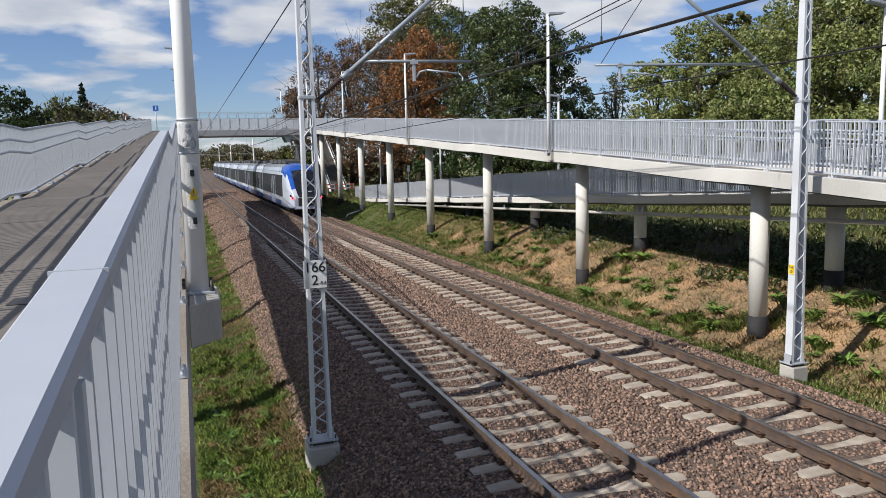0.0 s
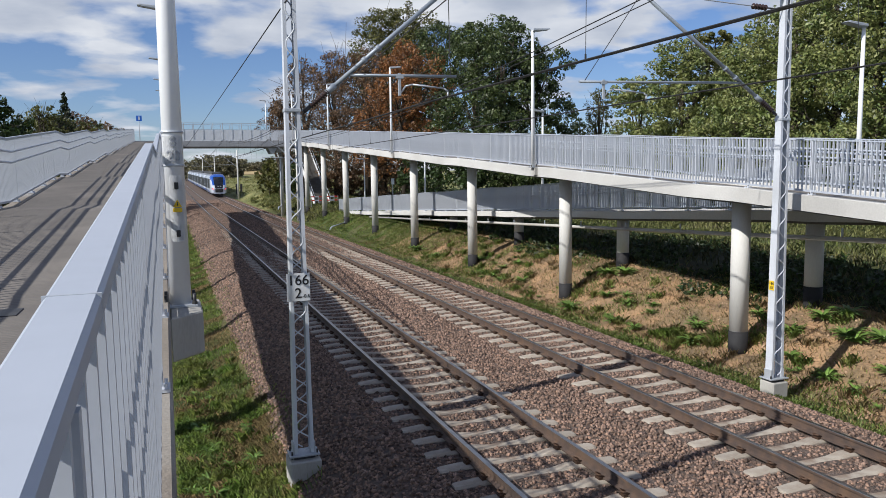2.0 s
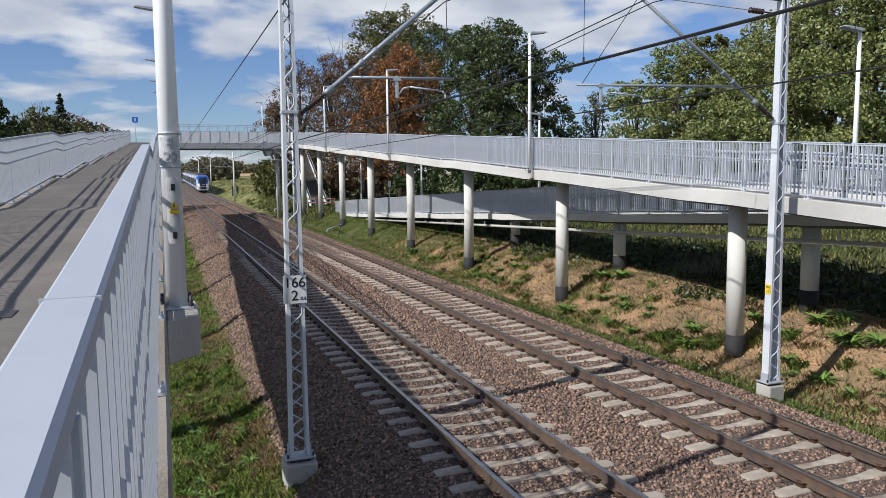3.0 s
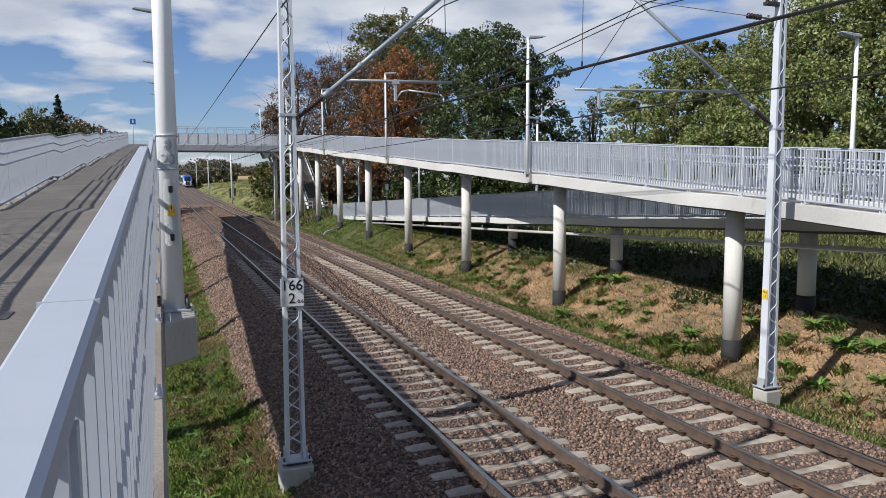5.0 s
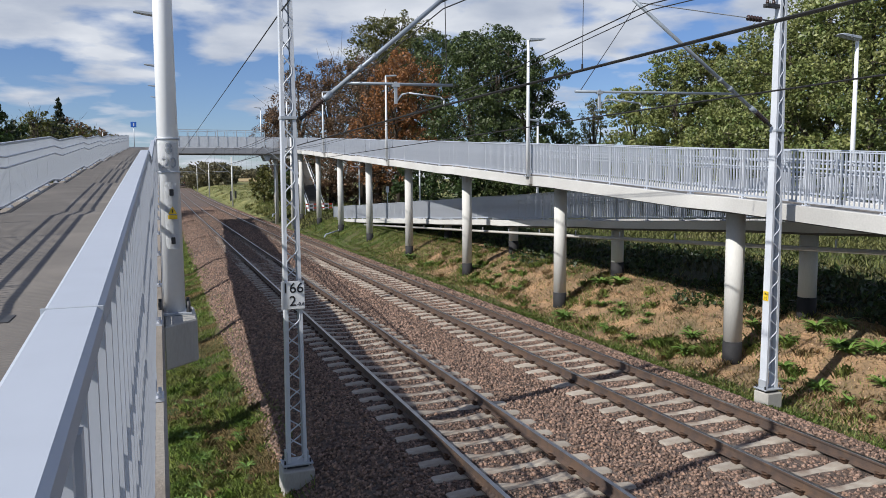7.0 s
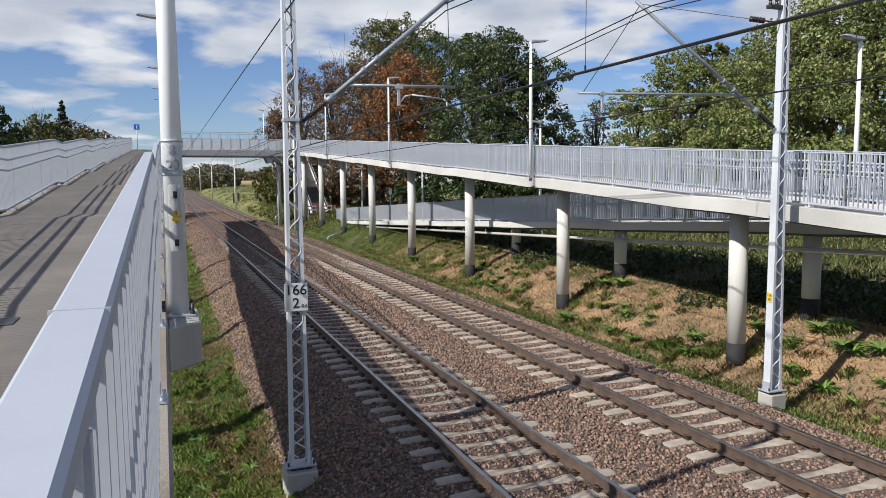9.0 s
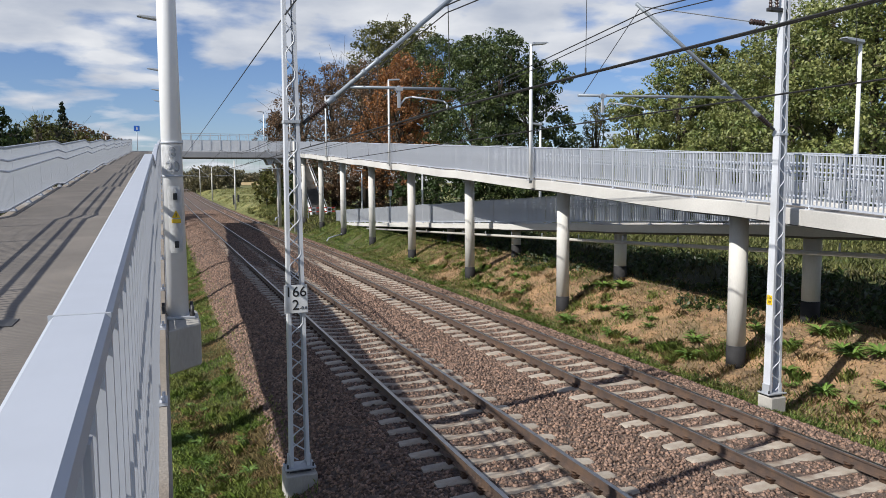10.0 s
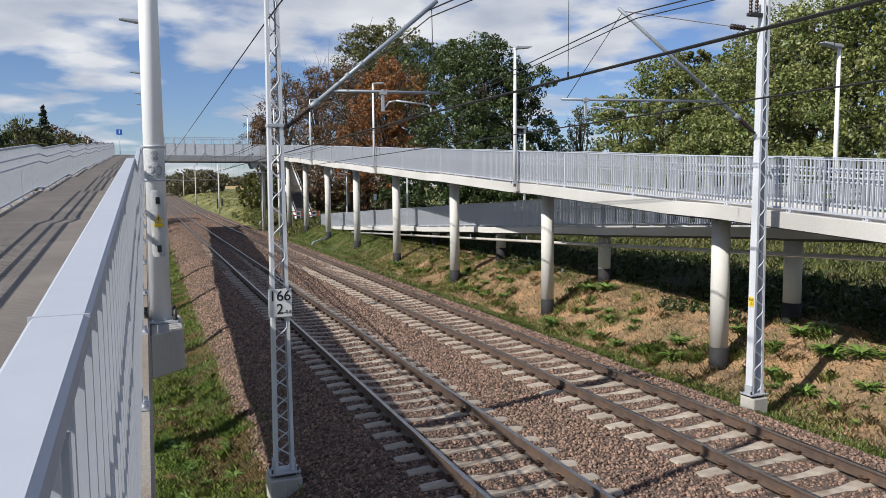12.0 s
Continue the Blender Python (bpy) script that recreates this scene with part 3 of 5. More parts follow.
def build_stairs():
    t = thing("stairs", (0, 0, 0), "steel staircase with white stringers beside the ramp", "stairs", kind="structure")
    x0, x1, ya, yb, za, zb = 10.33, 11.94, 84.0, 72.2, 7.2, ground_z(11.1, 72.2) + 0.1
    n = 36
    for i in range(n):
        f = (i + 1) / n
        y, z = yb + (ya - yb) * f, zb + (za - zb) * f
        part("step", bbox(x0, x1, y - 0.34, y, z - 0.19, z, 0.006), M_girder, t)
    for x in (x0 - 0.07, x1 + 0.01):
        bm = bmesh.new()
        sweep(bm, rect(x, x + 0.06, -0.32, 0.30), [(yb - 0.4, zb), (ya, za)])
        part("stringer", bm, M_pole, t, "broad white painted stringer")
        bm = bmesh.new()
        sweep(bm, rect(x + 0.01, x + 0.05, 0.88, 0.92), [(yb - 0.4, zb), (ya, za)])
        for i in range(8):
            y = yb + (ya - yb) * i / 7
            z = zb + (za - zb) * (y - yb) / (ya - yb)
            box(bm, x + 0.015, x + 0.045, y - 0.02, y + 0.02, z + 0.28, z + 0.89)
        part("handrail", bm, M_white, t)
    part("landing", bbox(x0 - 0.1, x1 + 0.1, ya + 0.01, ya + 1.8, za - 0.25, za, 0.01), M_conc, t)
    bm = bmesh.new()
    tube(bm, (11.1, ya + 1.0, ground_z(11.1, ya) - 0.3), (11.1, ya + 1.0, za - 0.25), 0.2, n=20)
    part("landing_column", bm, M_pier, t, "round concrete column")


build_stairs()

M_red = mat("red_paint", (0.50, 0.05, 0.03), (0.42, 0.045, 0.03), 0.5, 0, 3, 30, grain=0.08)


def build_barrier():
    t = thing("safety_barrier", (9.75, 71.0, ground_z(11.0, 71.0)), "low red and white striped safety fence", "fence")
    for i in range(8):
        x = i * 0.42
        part("upright", bbox(x - 0.025, x + 0.025, -0.025, 0.025, -0.4, 1.0, 0.005), M_white, t)
        if i < 7:
            for h in (0.45, 0.85):
                part("rail", bbox(x + 0.03, x + 0.39, -0.02, 0.02, h, h + 0.13, 0.005), M_red if i % 2 == 0 else M_white, t)


build_barrier()

# ---- lamps on the ramps ----
M_lens = mat("lamp_glass", (0.7, 0.72, 0.75), (0.65, 0.67, 0.7), 0.15, 0, 3, 30, grain=0.05)


def build_lamp(x, y, base, reach, height=4.85, r=0.075):
    t = thing("ramp_lamp", (x, y, base), "white tapered lamp column with a flat road-lamp head", "street lamp", "lamp columns along the ramps")
    bm = bmesh.new()
    tube(bm, (0, 0, 0.0), (0, 0, height), r, r * 0.62, n=16)
    part("column", bm, M_pole, t)
    bm = bmesh.new()
    s = 1 if reach > 0 else -1
    sec = [(-0.02, 0.0), (0.30, 0.035), (0.62, 0.10), (0.66, 0.12), (0.60, 0.15), (0.30, 0.13), (0.0, 0.11)]
    rings = []
    for yy, k in ((-0.13, 0.6), (-0.09, 1), (0.09, 1), (0.13, 0.6)):
        rings.append([bm.verts.new((s * a, yy, height - 0.04 + (0.075 + (b - 0.075) * k))) for a, b in sec])
    for a, b in zip(rings, rings[1:]):
        for i in range(len(sec)):
            j = (i + 1) % len(sec)
            bm.faces.new((a[i], a[j], b[j], b[i]))
    bm.faces.new(rings[0])
    bm.faces.new(rings[-1][::-1])
    bmesh.ops.recalc_face_normals(bm, faces=bm.faces[:])
    part("lamp_head", bm, M_galv, t, "grey flat lamp head")
    part("base_plate", bbox(-0.13, 0.13, -0.13, 0.13, 0.0, 0.025, 0.005), M_galv, t)
    part("bracket", bbox(min(0, s * 0.2), max(0, s * 0.2), -0.14, 0.14, -0.28, -0.001, 0.01), M_conc, t, "concrete bracket on the ramp edge")
    for bx in (-0.1, 0.1):
        for by in (-0.1, 0.1):
            bm = bmesh.new()
            tube(bm, (bx, by, 0.0), (bx, by, 0.1), 0.014, n=6)
            part("anchor_bolt", bm, M_dark, t)
    return t


for y in (15.0, 33.0, 51.0, 69.0):
    build_lamp(7.70, y, at_y(UP, y) - 0.02, 1)
    build_lamp(-4.70, y, at_y(UP, y) - 0.02, -1)
for y in (5.8, 23.9, 42.0, 59.6):
    build_lamp(12.82, y, at_y(LOW, y) - 0.02, -1)


build_lamp(5.85, 75.42, 7.58, -1, 4.5)
_fx, _fy = -4.81 + 105 * math.sin(-0.063), -9.29 + 105 * math.cos(-0.063)
build_lamp(_fx, _fy, ground_z(_fx, _fy), 1, 11.0, 0.09)


def text_part(body, size, at, rot, material, parent, label=""):
    """Built-in lettering turned into a mesh of its own."""
    cu = bpy.data.curves.new("lettering", "FONT")
    cu.body, cu.size, cu.extrude, cu.align_x, cu.align_y = body, size, 0.0015, "CENTER", "CENTER"
    cu.offset = size * 0.006
    tmp = bpy.data.objects.new("lettering", cu)
    scene.collection.objects.link(tmp)
    dg = bpy.context.evaluated_depsgraph_get()
    me = bpy.data.meshes.new_from_object(tmp.evaluated_get(dg))
    bpy.data.objects.remove(tmp)
    me.materials.clear()
    me.materials.append(material)
    ob = new("lettering", me)
    ob.parent = parent
    ob.matrix_basis = pose(*at, *rot)
    if label:
        ob["label"] = label
    return ob


M_ink = mat("black_ink", (0.012, 0.012, 0.014), (0.018, 0.018, 0.02), 0.5, 0, 5, 50, grain=0.1)
M_greyink = mat("faded_grey_ink", (0.24, 0.26, 0.29), (0.30, 0.32, 0.35), 0.6, 0, 5, 50, grain=0.1)
M_yellow = mat("yellow_sticker", (0.75, 0.52, 0.02), (0.68, 0.46, 0.02), 0.5, 0, 5, 50, grain=0.06)
M_plate = mat("sign_white", (0.72, 0.74, 0.76), (0.66, 0.68, 0.71), 0.4, 0, 3, 40, stain=(0.5, 0.5, 0.5), grain=0.05)


def build_near_lamp():
    """The lamp column next to the viewer, with its service hatch."""
    x, y, base = -4.738, -2.54, 2.98
    t = thing("lamp_column", (x, y, base), "white painted steel lamp column with hatch and warning sticker", "lamp column", "lamp columns along the ramps")
    bm = bmesh.new()
    tube(bm, (0, 0, 0.0), (0, 0, 4.9), 0.092, 0.064, n=40)
    part("column", bm, M_pole, t)
    turn = (90, 0, 2)
    bm = bmesh.new()
    n = 13
    for z0, z1, r, col in ((1.16, 1.40, 0.0885, None),):
        vs = []
        for i in range(n):
            a = math.radians(-90 - 62 + 124 * i / (n - 1))
            vs.append((bm.verts.new((r * math.cos(a), r * math.sin(a), z0)), bm.verts.new((r * math.cos(a), r * math.sin(a), z1))))
        for a, b in zip(vs, vs[1:]):
            bm.faces.new((a[0], b[0], b[1], a[1]))
        bmesh.ops.solidify(bm, geom=bm.faces[:], thickness=-0.003)
    plate = part("number_plate", bm, M_pole, t, "wrapped white number plate")
    plate.location.z = 0.055
    for body, zz in (("8", 1.345), ("20", 1.225)):
        tx = text_part(body, 0.122, (0, 0, 0), (0, 0, 0), M_greyink, plate)
        bt = bmesh.new()
        bt.from_mesh(tx.data)
        bmesh.ops.triangulate(bt, faces=bt.faces[:])
        bmesh.ops.subdivide_edges(bt, edges=bt.edges[:], cuts=2, use_grid_fill=True)
        bt.to_mesh(tx.data)
        bt.free()
        for vv in tx.data.vertices:
            a = vv.co.x / 0.092
            vv.co = (0.0935 * math.sin(a + 0.04), -0.0935 * math.cos(a + 0.04) - vv.co.z * 0.5, zz + vv.co.y)
    for zz in (1.15, 1.43):
        bm = bmesh.new()
        tube(bm, (0, 0, zz - 0.008), (0, 0, zz + 0.008), 0.0925, n=40)
        part("strap", bm, M_galv, t).location.z = 0.055
    # hatch: a curved cover with two square locks
    bm = bmesh.new()
    vs = []
    for i in range(9):
        a = math.radians(-90 - 30 + 75 * i / 8)
        r = 0.0905
        vs.append([bm.verts.new((r * math.cos(a), r * math.sin(a), z)) for z in ((0.52 if i in (0, 8) else 0.49), (1.02 if i in (0, 8) else 1.05))])
    for a, b in zip(vs, vs[1:]):
        bm.faces.new((a[0], b[0], b[1], a[1]))
    bmesh.ops.solidify(bm, geom=bm.faces[:], thickness=-0.004)
    hatch = part("hatch", bm, M_pole, t, "curved service hatch cover")
    hatch.location.z = 0.07
    for zz in (0.965, 0.56):
        part("hatch_lock", bbox(-0.004, 0.030, -0.106, -0.080, zz - 0.028, zz + 0.028, 0.004), M_dark, hatch, "black square lock")
    bm = bmesh.new()
    fr = [bm.verts.new(p) for p in ((-0.020, -0.1035, 0.785), (0.050, -0.1035, 0.785), (0.015, -0.1035, 0.850))]
    bk = [bm.verts.new((v.co.x, -0.0985, v.co.z)) for v in fr]
    bm.faces.new(fr)
    bm.faces.new(bk[::-1])
    for i in range(3):
        bm.faces.new((fr[i], bk[i], bk[(i + 1) % 3], fr[(i + 1) % 3]))
    bmesh.ops.recalc_face_normals(bm, faces=bm.faces[:])
    tri = part("warning_sticker", bm, M_yellow, hatch, "yellow triangular warning sticker")
    part("flash_mark", bbox(0.011, 0.019, -0.1055, -0.1042, 0.795, 0.826, 0.0005), M_ink, tri)
    part("text_sticker", bbox(-0.022, 0.052, -0.106, -0.098, 0.742, 0.775, 0.001), M_yellow, hatch, "yellow sticker strip")
    part("base_plate", bbox(-0.14, 0.14, -0.14, 0.14, -0.005, 0.02, 0.005), M_galv, t)
    for bx in (-0.115, 0.115):
        for by in (-0.115, 0.115):
            bm = bmesh.new()
            tube(bm, (bx, by, 0.0), (bx, by, 0.11), 0.014, n=8)
            tube(bm, (bx, by, 0.02), (bx, by, 0.045), 0.025, n=6)
            part("anchor_bolt", bm, M_dark, t, "dark threaded anchor bolt")
    bm = bmesh.new()
    sec = [(-0.086, -0.62), (0.172, -0.34), (0.172, 0.30), (-0.086, 0.55)]
    lo = [bm.verts.new((a, b, -0.36)) for a, b in sec]
    hi = [bm.verts.new((a, b, -0.006)) for a, b in sec]
    bm.faces.new(lo[::-1])
    bm.faces.new(hi)
    for i in range(4):
        bm.faces.new((lo[i], lo[(i + 1) % 4], hi[(i + 1) % 4], hi[i]))
    bmesh.ops.recalc_face_normals(bm, faces=bm.faces[:])
    bmesh.ops.bevel(bm, geom=bm.edges[:], offset=0.012, segments=1, affect="EDGES")
    part("corbel", bm, M_conc, t, "concrete corbel on the ramp edge")


build_near_lamp()


# ---- catenary masts and wires ----
def build_mast(x, y, base, height, side, foot=0.25):
    """Lattice mast: two channel legs joined by bent-bar lacing. side: towards its track."""
    t = thing("catenary_mast", (x, y, base), "grey lattice steel catenary mast on a concrete footing", "mast", "catenary masts")
    w0, w1 = 0.155, 0.085

    def w_at(z):
        return w0 + (w1 - w0) * z / height
    for s in (-1, 1):
        bm = bmesh.new()
        rings = []
        for z in (0.0, height):
            w = w_at(z) * s
            d = 0.095 if z == 0 else 0.075
            th = 0.008
            sec = [(w, -d), (w, d), (w - s * 0.055, d), (w - s * 0.055, d - th), (w - s * th, d - th), (w - s * th, -d + th), (w - s * 0.055, -d + th), (w - s * 0.055, -d)]
            rings.append([bm.verts.new((a, b, z)) for a, b in sec])
        for i in range(8):
            bm.faces.new((rings[0][i], rings[0][(i + 1) % 8], rings[1][(i + 1) % 8], rings[1][i]))
        bm.faces.new(rings[0])
        bm.faces.new(rings[1][::-1])
        bmesh.ops.recalc_face_normals(bm, faces=bm.faces[:])
        part("leg", bm, M_mast, t, "channel-section steel leg")
    for d in (-0.088, 0.088):
        bm = bmesh.new()
        n = int(height / 0.27)
        pts = []
        for i in range(n * 6 + 1):
            z = 0.05 + (height - 0.1) * i / (n * 6)
            ph = math.sin(math.pi * i / 6 + (0 if d < 0 else math.pi))
            ph = max(-1, min(1, ph * 1.25))
            pts.append(((w_at(z) - 0.045) * ph, d * (1 - 0.2 * z / height), z))
        path_tube(bm, pts, 0.011, 6)
        part("lacing", bm, M_mast, t, "bent round-bar lacing")
    part("foot_plate", bbox(-0.24, 0.24, -0.17, 0.17, -0.03, 0.0, 0.006), M_galv, t)
    for s in (-1, 1):
        part("gusset", bbox(s * 0.165 - 0.012, s * 0.165 + 0.012, -0.1, 0.1, 0.0, 0.18, 0.005), M_galv, t)
        for by in (-0.12, 0.12):
            bm = bmesh.new()
            tube(bm, (s * 0.2, by, -0.06), (s * 0.2, by, 0.06), 0.016, n=6)
            part("anchor_bolt", bm, M_dark, t)
    part("shim", bbox(-0.17, 0.17, -0.12, 0.12, -0.08, -0.03, 0.004), M_dark, t)
    part("footing", bbox(-foot, foot, -foot, foot, -0.75, -0.08, 0.02), M_conc, t, "weathered concrete footing block")
    part("clamp_band", bbox(-w_at(5.4) - 0.012, w_at(5.4) + 0.012, -0.10, 0.10, 5.40, 5.45, 0.004), M_galv, t)
    return t


LM, RM = (-2.94, 2.35), (7.17, 2.79)
LB, RB = -0.36, -0.36
mast_l = build_mast(*LM, LB, 9.3, 1)
mast_r = build_mast(*RM, RB, 8.25, -1, 0.20)


def insulator(bm, p0, p1, r=0.055, n=8):
    """A ribbed body turned about its axis."""
    p0, p1 = Vector(p0), Vector(p1)
    d = (p1 - p0).normalized()
    u = d.cross(Vector((0, 1, 0))).normalized()
    w = d.cross(u)
    prof = [(0, 0.02)]
    for i in range(n):
        prof += [((i + 0.12) / n, 0.026), ((i + 0.3) / n, r), ((i + 0.5) / n, r * 0.95), ((i + 0.8) / n, 0.028)]
    prof.append((1, 0.02))
    rings = [[bm.verts.new(p0.lerp(p1, f) + (u * math.cos(a) + w * math.sin(a)) * q) for a in (math.pi * j / 6 for j in range(12))] for f, q in prof]
    for a, b in zip(rings, rings[1:]):
        for j in range(12):
            bm.faces.new((a[j], a[(j + 1) % 12], b[(j + 1) % 12], b[j])).smooth = True
    bmesh.ops.recalc_face_normals(bm, faces=bm.faces[:])


def build_cantilever(name_y, foot, top, arm_a, arm_b, drop, wire_x, label):
    """Slanted strut with insulator, level registration tube, dropper bracket and steady arm; all in one plane."""
    y = name_y
    t = thing("cantilever", (foot[0], y, foot[1]), label, "catenary arm", "catenary cantilevers")
    o = Vector((foot[0], y, foot[1]))
    f, tp = Vector((0, 0, 0)), Vector((top[0], y, top[1])) - o
    d = (tp - f).normalized()
    bm = bmesh.new()
    tube(bm, f, f + d * 0.16, 0.03, n=8)
    part("hinge", bm, M_dark, t)
    bm = bmesh.new()
    insulator(bm, f + d * 0.14, f + d * 0.52)
    part("strut_insulator", bm, M_insul, t, "dark ribbed insulator")
    bm = bmesh.new()
    tube(bm, f + d * 0.50, tp, 0.036, n=12)
    tube(bm, f + d * 0.48, f + d * 0.66, 0.048, n=12)
    for k in (1.25, 1.55):
        tube(bm, f + d * k, f + d * (k + 0.07), 0.052, n=10)
    part("strut", bm, M_tube, t, "slanted grey strut tube")
    a, b = Vector((arm_a[0], y, arm_a[1])) - o, Vector((arm_b[0], y, arm_b[1])) - o
    bm = bmesh.new()
    tube(bm, a, b, 0.024, n=10)
    part("registration_tube", bm, M_tube, t, "level registration tube")
    bx = Vector((drop, y, a.z + o.z)) - o
    bm = bmesh.new()
    box(bm, bx.x - 0.02, bx.x + 0.02, -0.02, 0.02, bx.z - 0.30, bx.z + 0.05)
    box(bm, bx.x - 0.06, bx.x + 0.06, -0.03, 0.03, bx.z - 0.03, bx.z + 0.03)
    part("drop_bracket", bm, M_galv, t)
    w = Vector((wire_x, y, 0)) - o
    s = 1 if w.x > bx.x else -1
    bm = bmesh.new()
    path_tube(bm, [bx + Vector((0, 0, -0.28)), bx + Vector((s * 0.10, 0, -0.15)), bx + Vector((s * 0.22, 0, -0.12)), Vector((w.x - s * 0.06, 0, bx.z - 0.17)), Vector((w.x, 0, bx.z - 0.22)), Vector((w.x, 0, bx.z - 0.31))], 0.014, 8)
    part("steady_arm", bm, M_galv, t, "bent steady arm holding the wire")
    far = a if abs(a.x - f.x) > abs(b.x - f.x) else b
    bm = bmesh.new()
    tube(bm, tp + d * -0.12, far + Vector((0.1 * (1 if far.x < 0 else -1), 0, 0)), 0.007, n=6)
    part("stay_wire", bm, M_wire, t)
    return t


CW1, CW2 = -0.37, 3.83          # contact wires at the masts
build_cantilever(2.35, (-2.76, 5.04), (-0.25, 7.15), (-2.02, 5.63), (-0.22, 5.66), -1.20, CW1, "slanted grey catenary arm over the near track")
build_cantilever(2.79, (7.00, 5.16), (3.60, 7.44), (2.37, 5.70), (6.01, 5.78), 2.89, CW2, "slanted grey catenary arm over the far track")

_t = thing("tie_rod", (3.70, 2.79, 7.36), "thin upper tie rod with a dark insulator", "tie rod")
bm = bmesh.new()
tube(bm, (0.0, 0, 0.03), (2.62, 0, -0.07), 0.011, n=6)
part("rod", bm, M_galv, _t)
bm = bmesh.new()
insulator(bm, (2.60, 0, -0.07), (2.98, 0, -0.085), 0.06, 5)
part("rod_insulator", bm, M_insul, _t, "dark ribbed insulator")
bm = bmesh.new()
tube(bm, (2.96, 0, -0.085), (3.42, 0, -0.09), 0.016, n=6)
part("clevis", bm, M_dark, _t)
_t = thing("mast_switch", (7.17, 2.79, 7.55), "dark switch gear clamped near the mast head", "switch gear")
part("beam", bbox(-0.42, 0.12, -0.06, 0.06, -0.02, 0.05, 0.008), M_dark, _t)
for i in range(3):
    bm = bmesh.new()
    insulator(bm, (-0.36 + 0.16 * i, 0, 0.05), (-0.36 + 0.16 * i, 0, 0.32), 0.04, 4)
    part("post_insulator", bm, M_insul, _t)


def sag(a, b, drop, n=14):
    a, b = Vector(a), Vector(b)
    return [a.lerp(b, i / n) - Vector((0, 0, drop * 4 * (i / n) * (1 - i / n))) for i in range(n + 1)]


SPANS = [(-58.0, 0.25, 5.36, 7.3, 0.15), (2.5, None, 5.40, 7.25, None), (62.0, 0.25, 5.40, 7.3, 0.1), (125, -0.2, 5.45, 7.3, 0), (190, 0.2, 6.1, 7.9, 0), (260, 0, 6.9, 8.8, 0)]


def build_wires(tx, x_here, top_here, here=5.40, back=0.25):
    t = thing("contact_line", (0, 0, 0), "dark twin contact wires under a sagging carrier cable", "overhead wire", "overhead lines above the tracks")
    bms, bm2, bm3, bm4 = (bmesh.new(), bmesh.new()), bmesh.new(), bmesh.new(), bmesh.new()
    for (y0, s0, c0, m0, _), (y1, s1, c1, m1, _) in zip(SPANS, SPANS[1:]):
        c0, c1 = (here if s0 is None else c0), (here if s1 is None else c1)
        s0 = back if y0 < -50 else s0
        xa, xb = (x_here if s0 is None else tx + s0), (x_here if s1 is None else tx + s1)
        ta, tb = (top_here[0] if s0 is None else tx + s0), (top_here[0] if s1 is None else tx + s1)
        za, zb = (top_here[1] if s0 is None else m0), (top_here[1] if s1 is None else m1)
        for dx, bm in zip((-0.025, 0.025), bms):
            path_tube(bm, [(xa + dx, y0, c0), (xb + dx, y1, c1)], 0.0105, 6)
        mess = sag((ta, y0, za), (tb, y1, zb), 1.05)
        path_tube(bm2, mess, 0.012, 6)
        path_tube(bm4, [p + Vector((0.04, 0, -0.10)) for p in mess], 0.010, 6)
        for i in range(1, 14, 1):
            p = mess[i]
            q = Vector((xa + (xb - xa) * i / 14, p.y, c0 + (c1 - c0) * i / 14))
            tube(bm3, p, q, 0.004, n=5)
            tube(bm3, q - Vector((0, 0, 0.01)), q + Vector((0, 0, 0.07)), 0.012, n=5)
    for bm in bms:
        bmesh.ops.remove_doubles(bm, verts=bm.verts[:], dist=0.004)
        part("contact_wire", bm, M_wire, t)
    for bm in (bm2, bm4):
        bmesh.ops.remove_doubles(bm, verts=bm.verts[:], dist=0.004)
        part("carrier_cable", bm, M_wire, t)
    tagged(part("dropper_line", bm3, M_wire, t), kind="stuff")


build_wires(0.0, CW1, (-0.36, 7.02), 5.33, 0.9)
build_wires(4.0, CW2, (3.75, 7.30))
_t = thing("feeder_cable", (0, 0, 0), "thin dark cable running along the railway to the bridge", "cable")
bm = bmesh.new()
path_tube(bm, sag((-3.1, -58, 6.9), (-3.0, 2.35, 6.66), 0.3) + sag((-3.0, 2.35, 6.66), (-3.05, 110, 6.75), 0.12)[1:], 0.011, 6)
bmesh.ops.remove_doubles(bm, verts=bm.verts[:], dist=0.004)
part("cable", bm, M_wire, _t)

# far masts along the line
for y in (62.0, 125.0, 190.0, 255.0):
    for x, s in ((-2.9, 1), (6.9, -1)):
        z = track_z(y) - 0.45
        if y < 70 and x < 0:
            continue
        t = thing("catenary_mast", (x, y, z), "distant slim grey catenary mast beside the line", "mast", "catenary masts")
        bm = bmesh.new()
        tube(bm, (0, 0, 0), (0, 0, 8.6), 0.15, 0.11, n=8)
        part("shaft", bm, M_pier, t)
        bm = bmesh.new()
        tube(bm, (0, 0, 5.6), (s * 2.6, 0, 7.7), 0.04, n=6)
        tube(bm, (s * 0.6, 0, 6.05), (s * 3.2, 0, 6.05), 0.03, n=6)
        part("bracket_arm", bm, M_galv, t)


def build_km_sign():
    t = thing("kilometre_sign", (LM[0] - 0.01, LM[1] - 0.115, 2.335), "white square kilometre plate with black figures", "sign")
    part("plate", bbox(-0.18, 0.18, -0.006, 0.0, -0.22, 0.22, 0.002), M_plate, t)
    text_part("166", 0.225, (0.0, -0.008, 0.105), (90, 0, 0), M_ink, t)
    text_part("2", 0.225, (-0.005, -0.008, -0.10), (90, 0, 0), M_ink, t)
    text_part("-0.6", 0.075, (0.115, -0.008, -0.145), (90, 0, 0), M_ink, t)
    part("sign_clip", bbox(-0.12, 0.12, 0.001, 0.018, -0.02, 0.02, 0.003), M_galv, t)


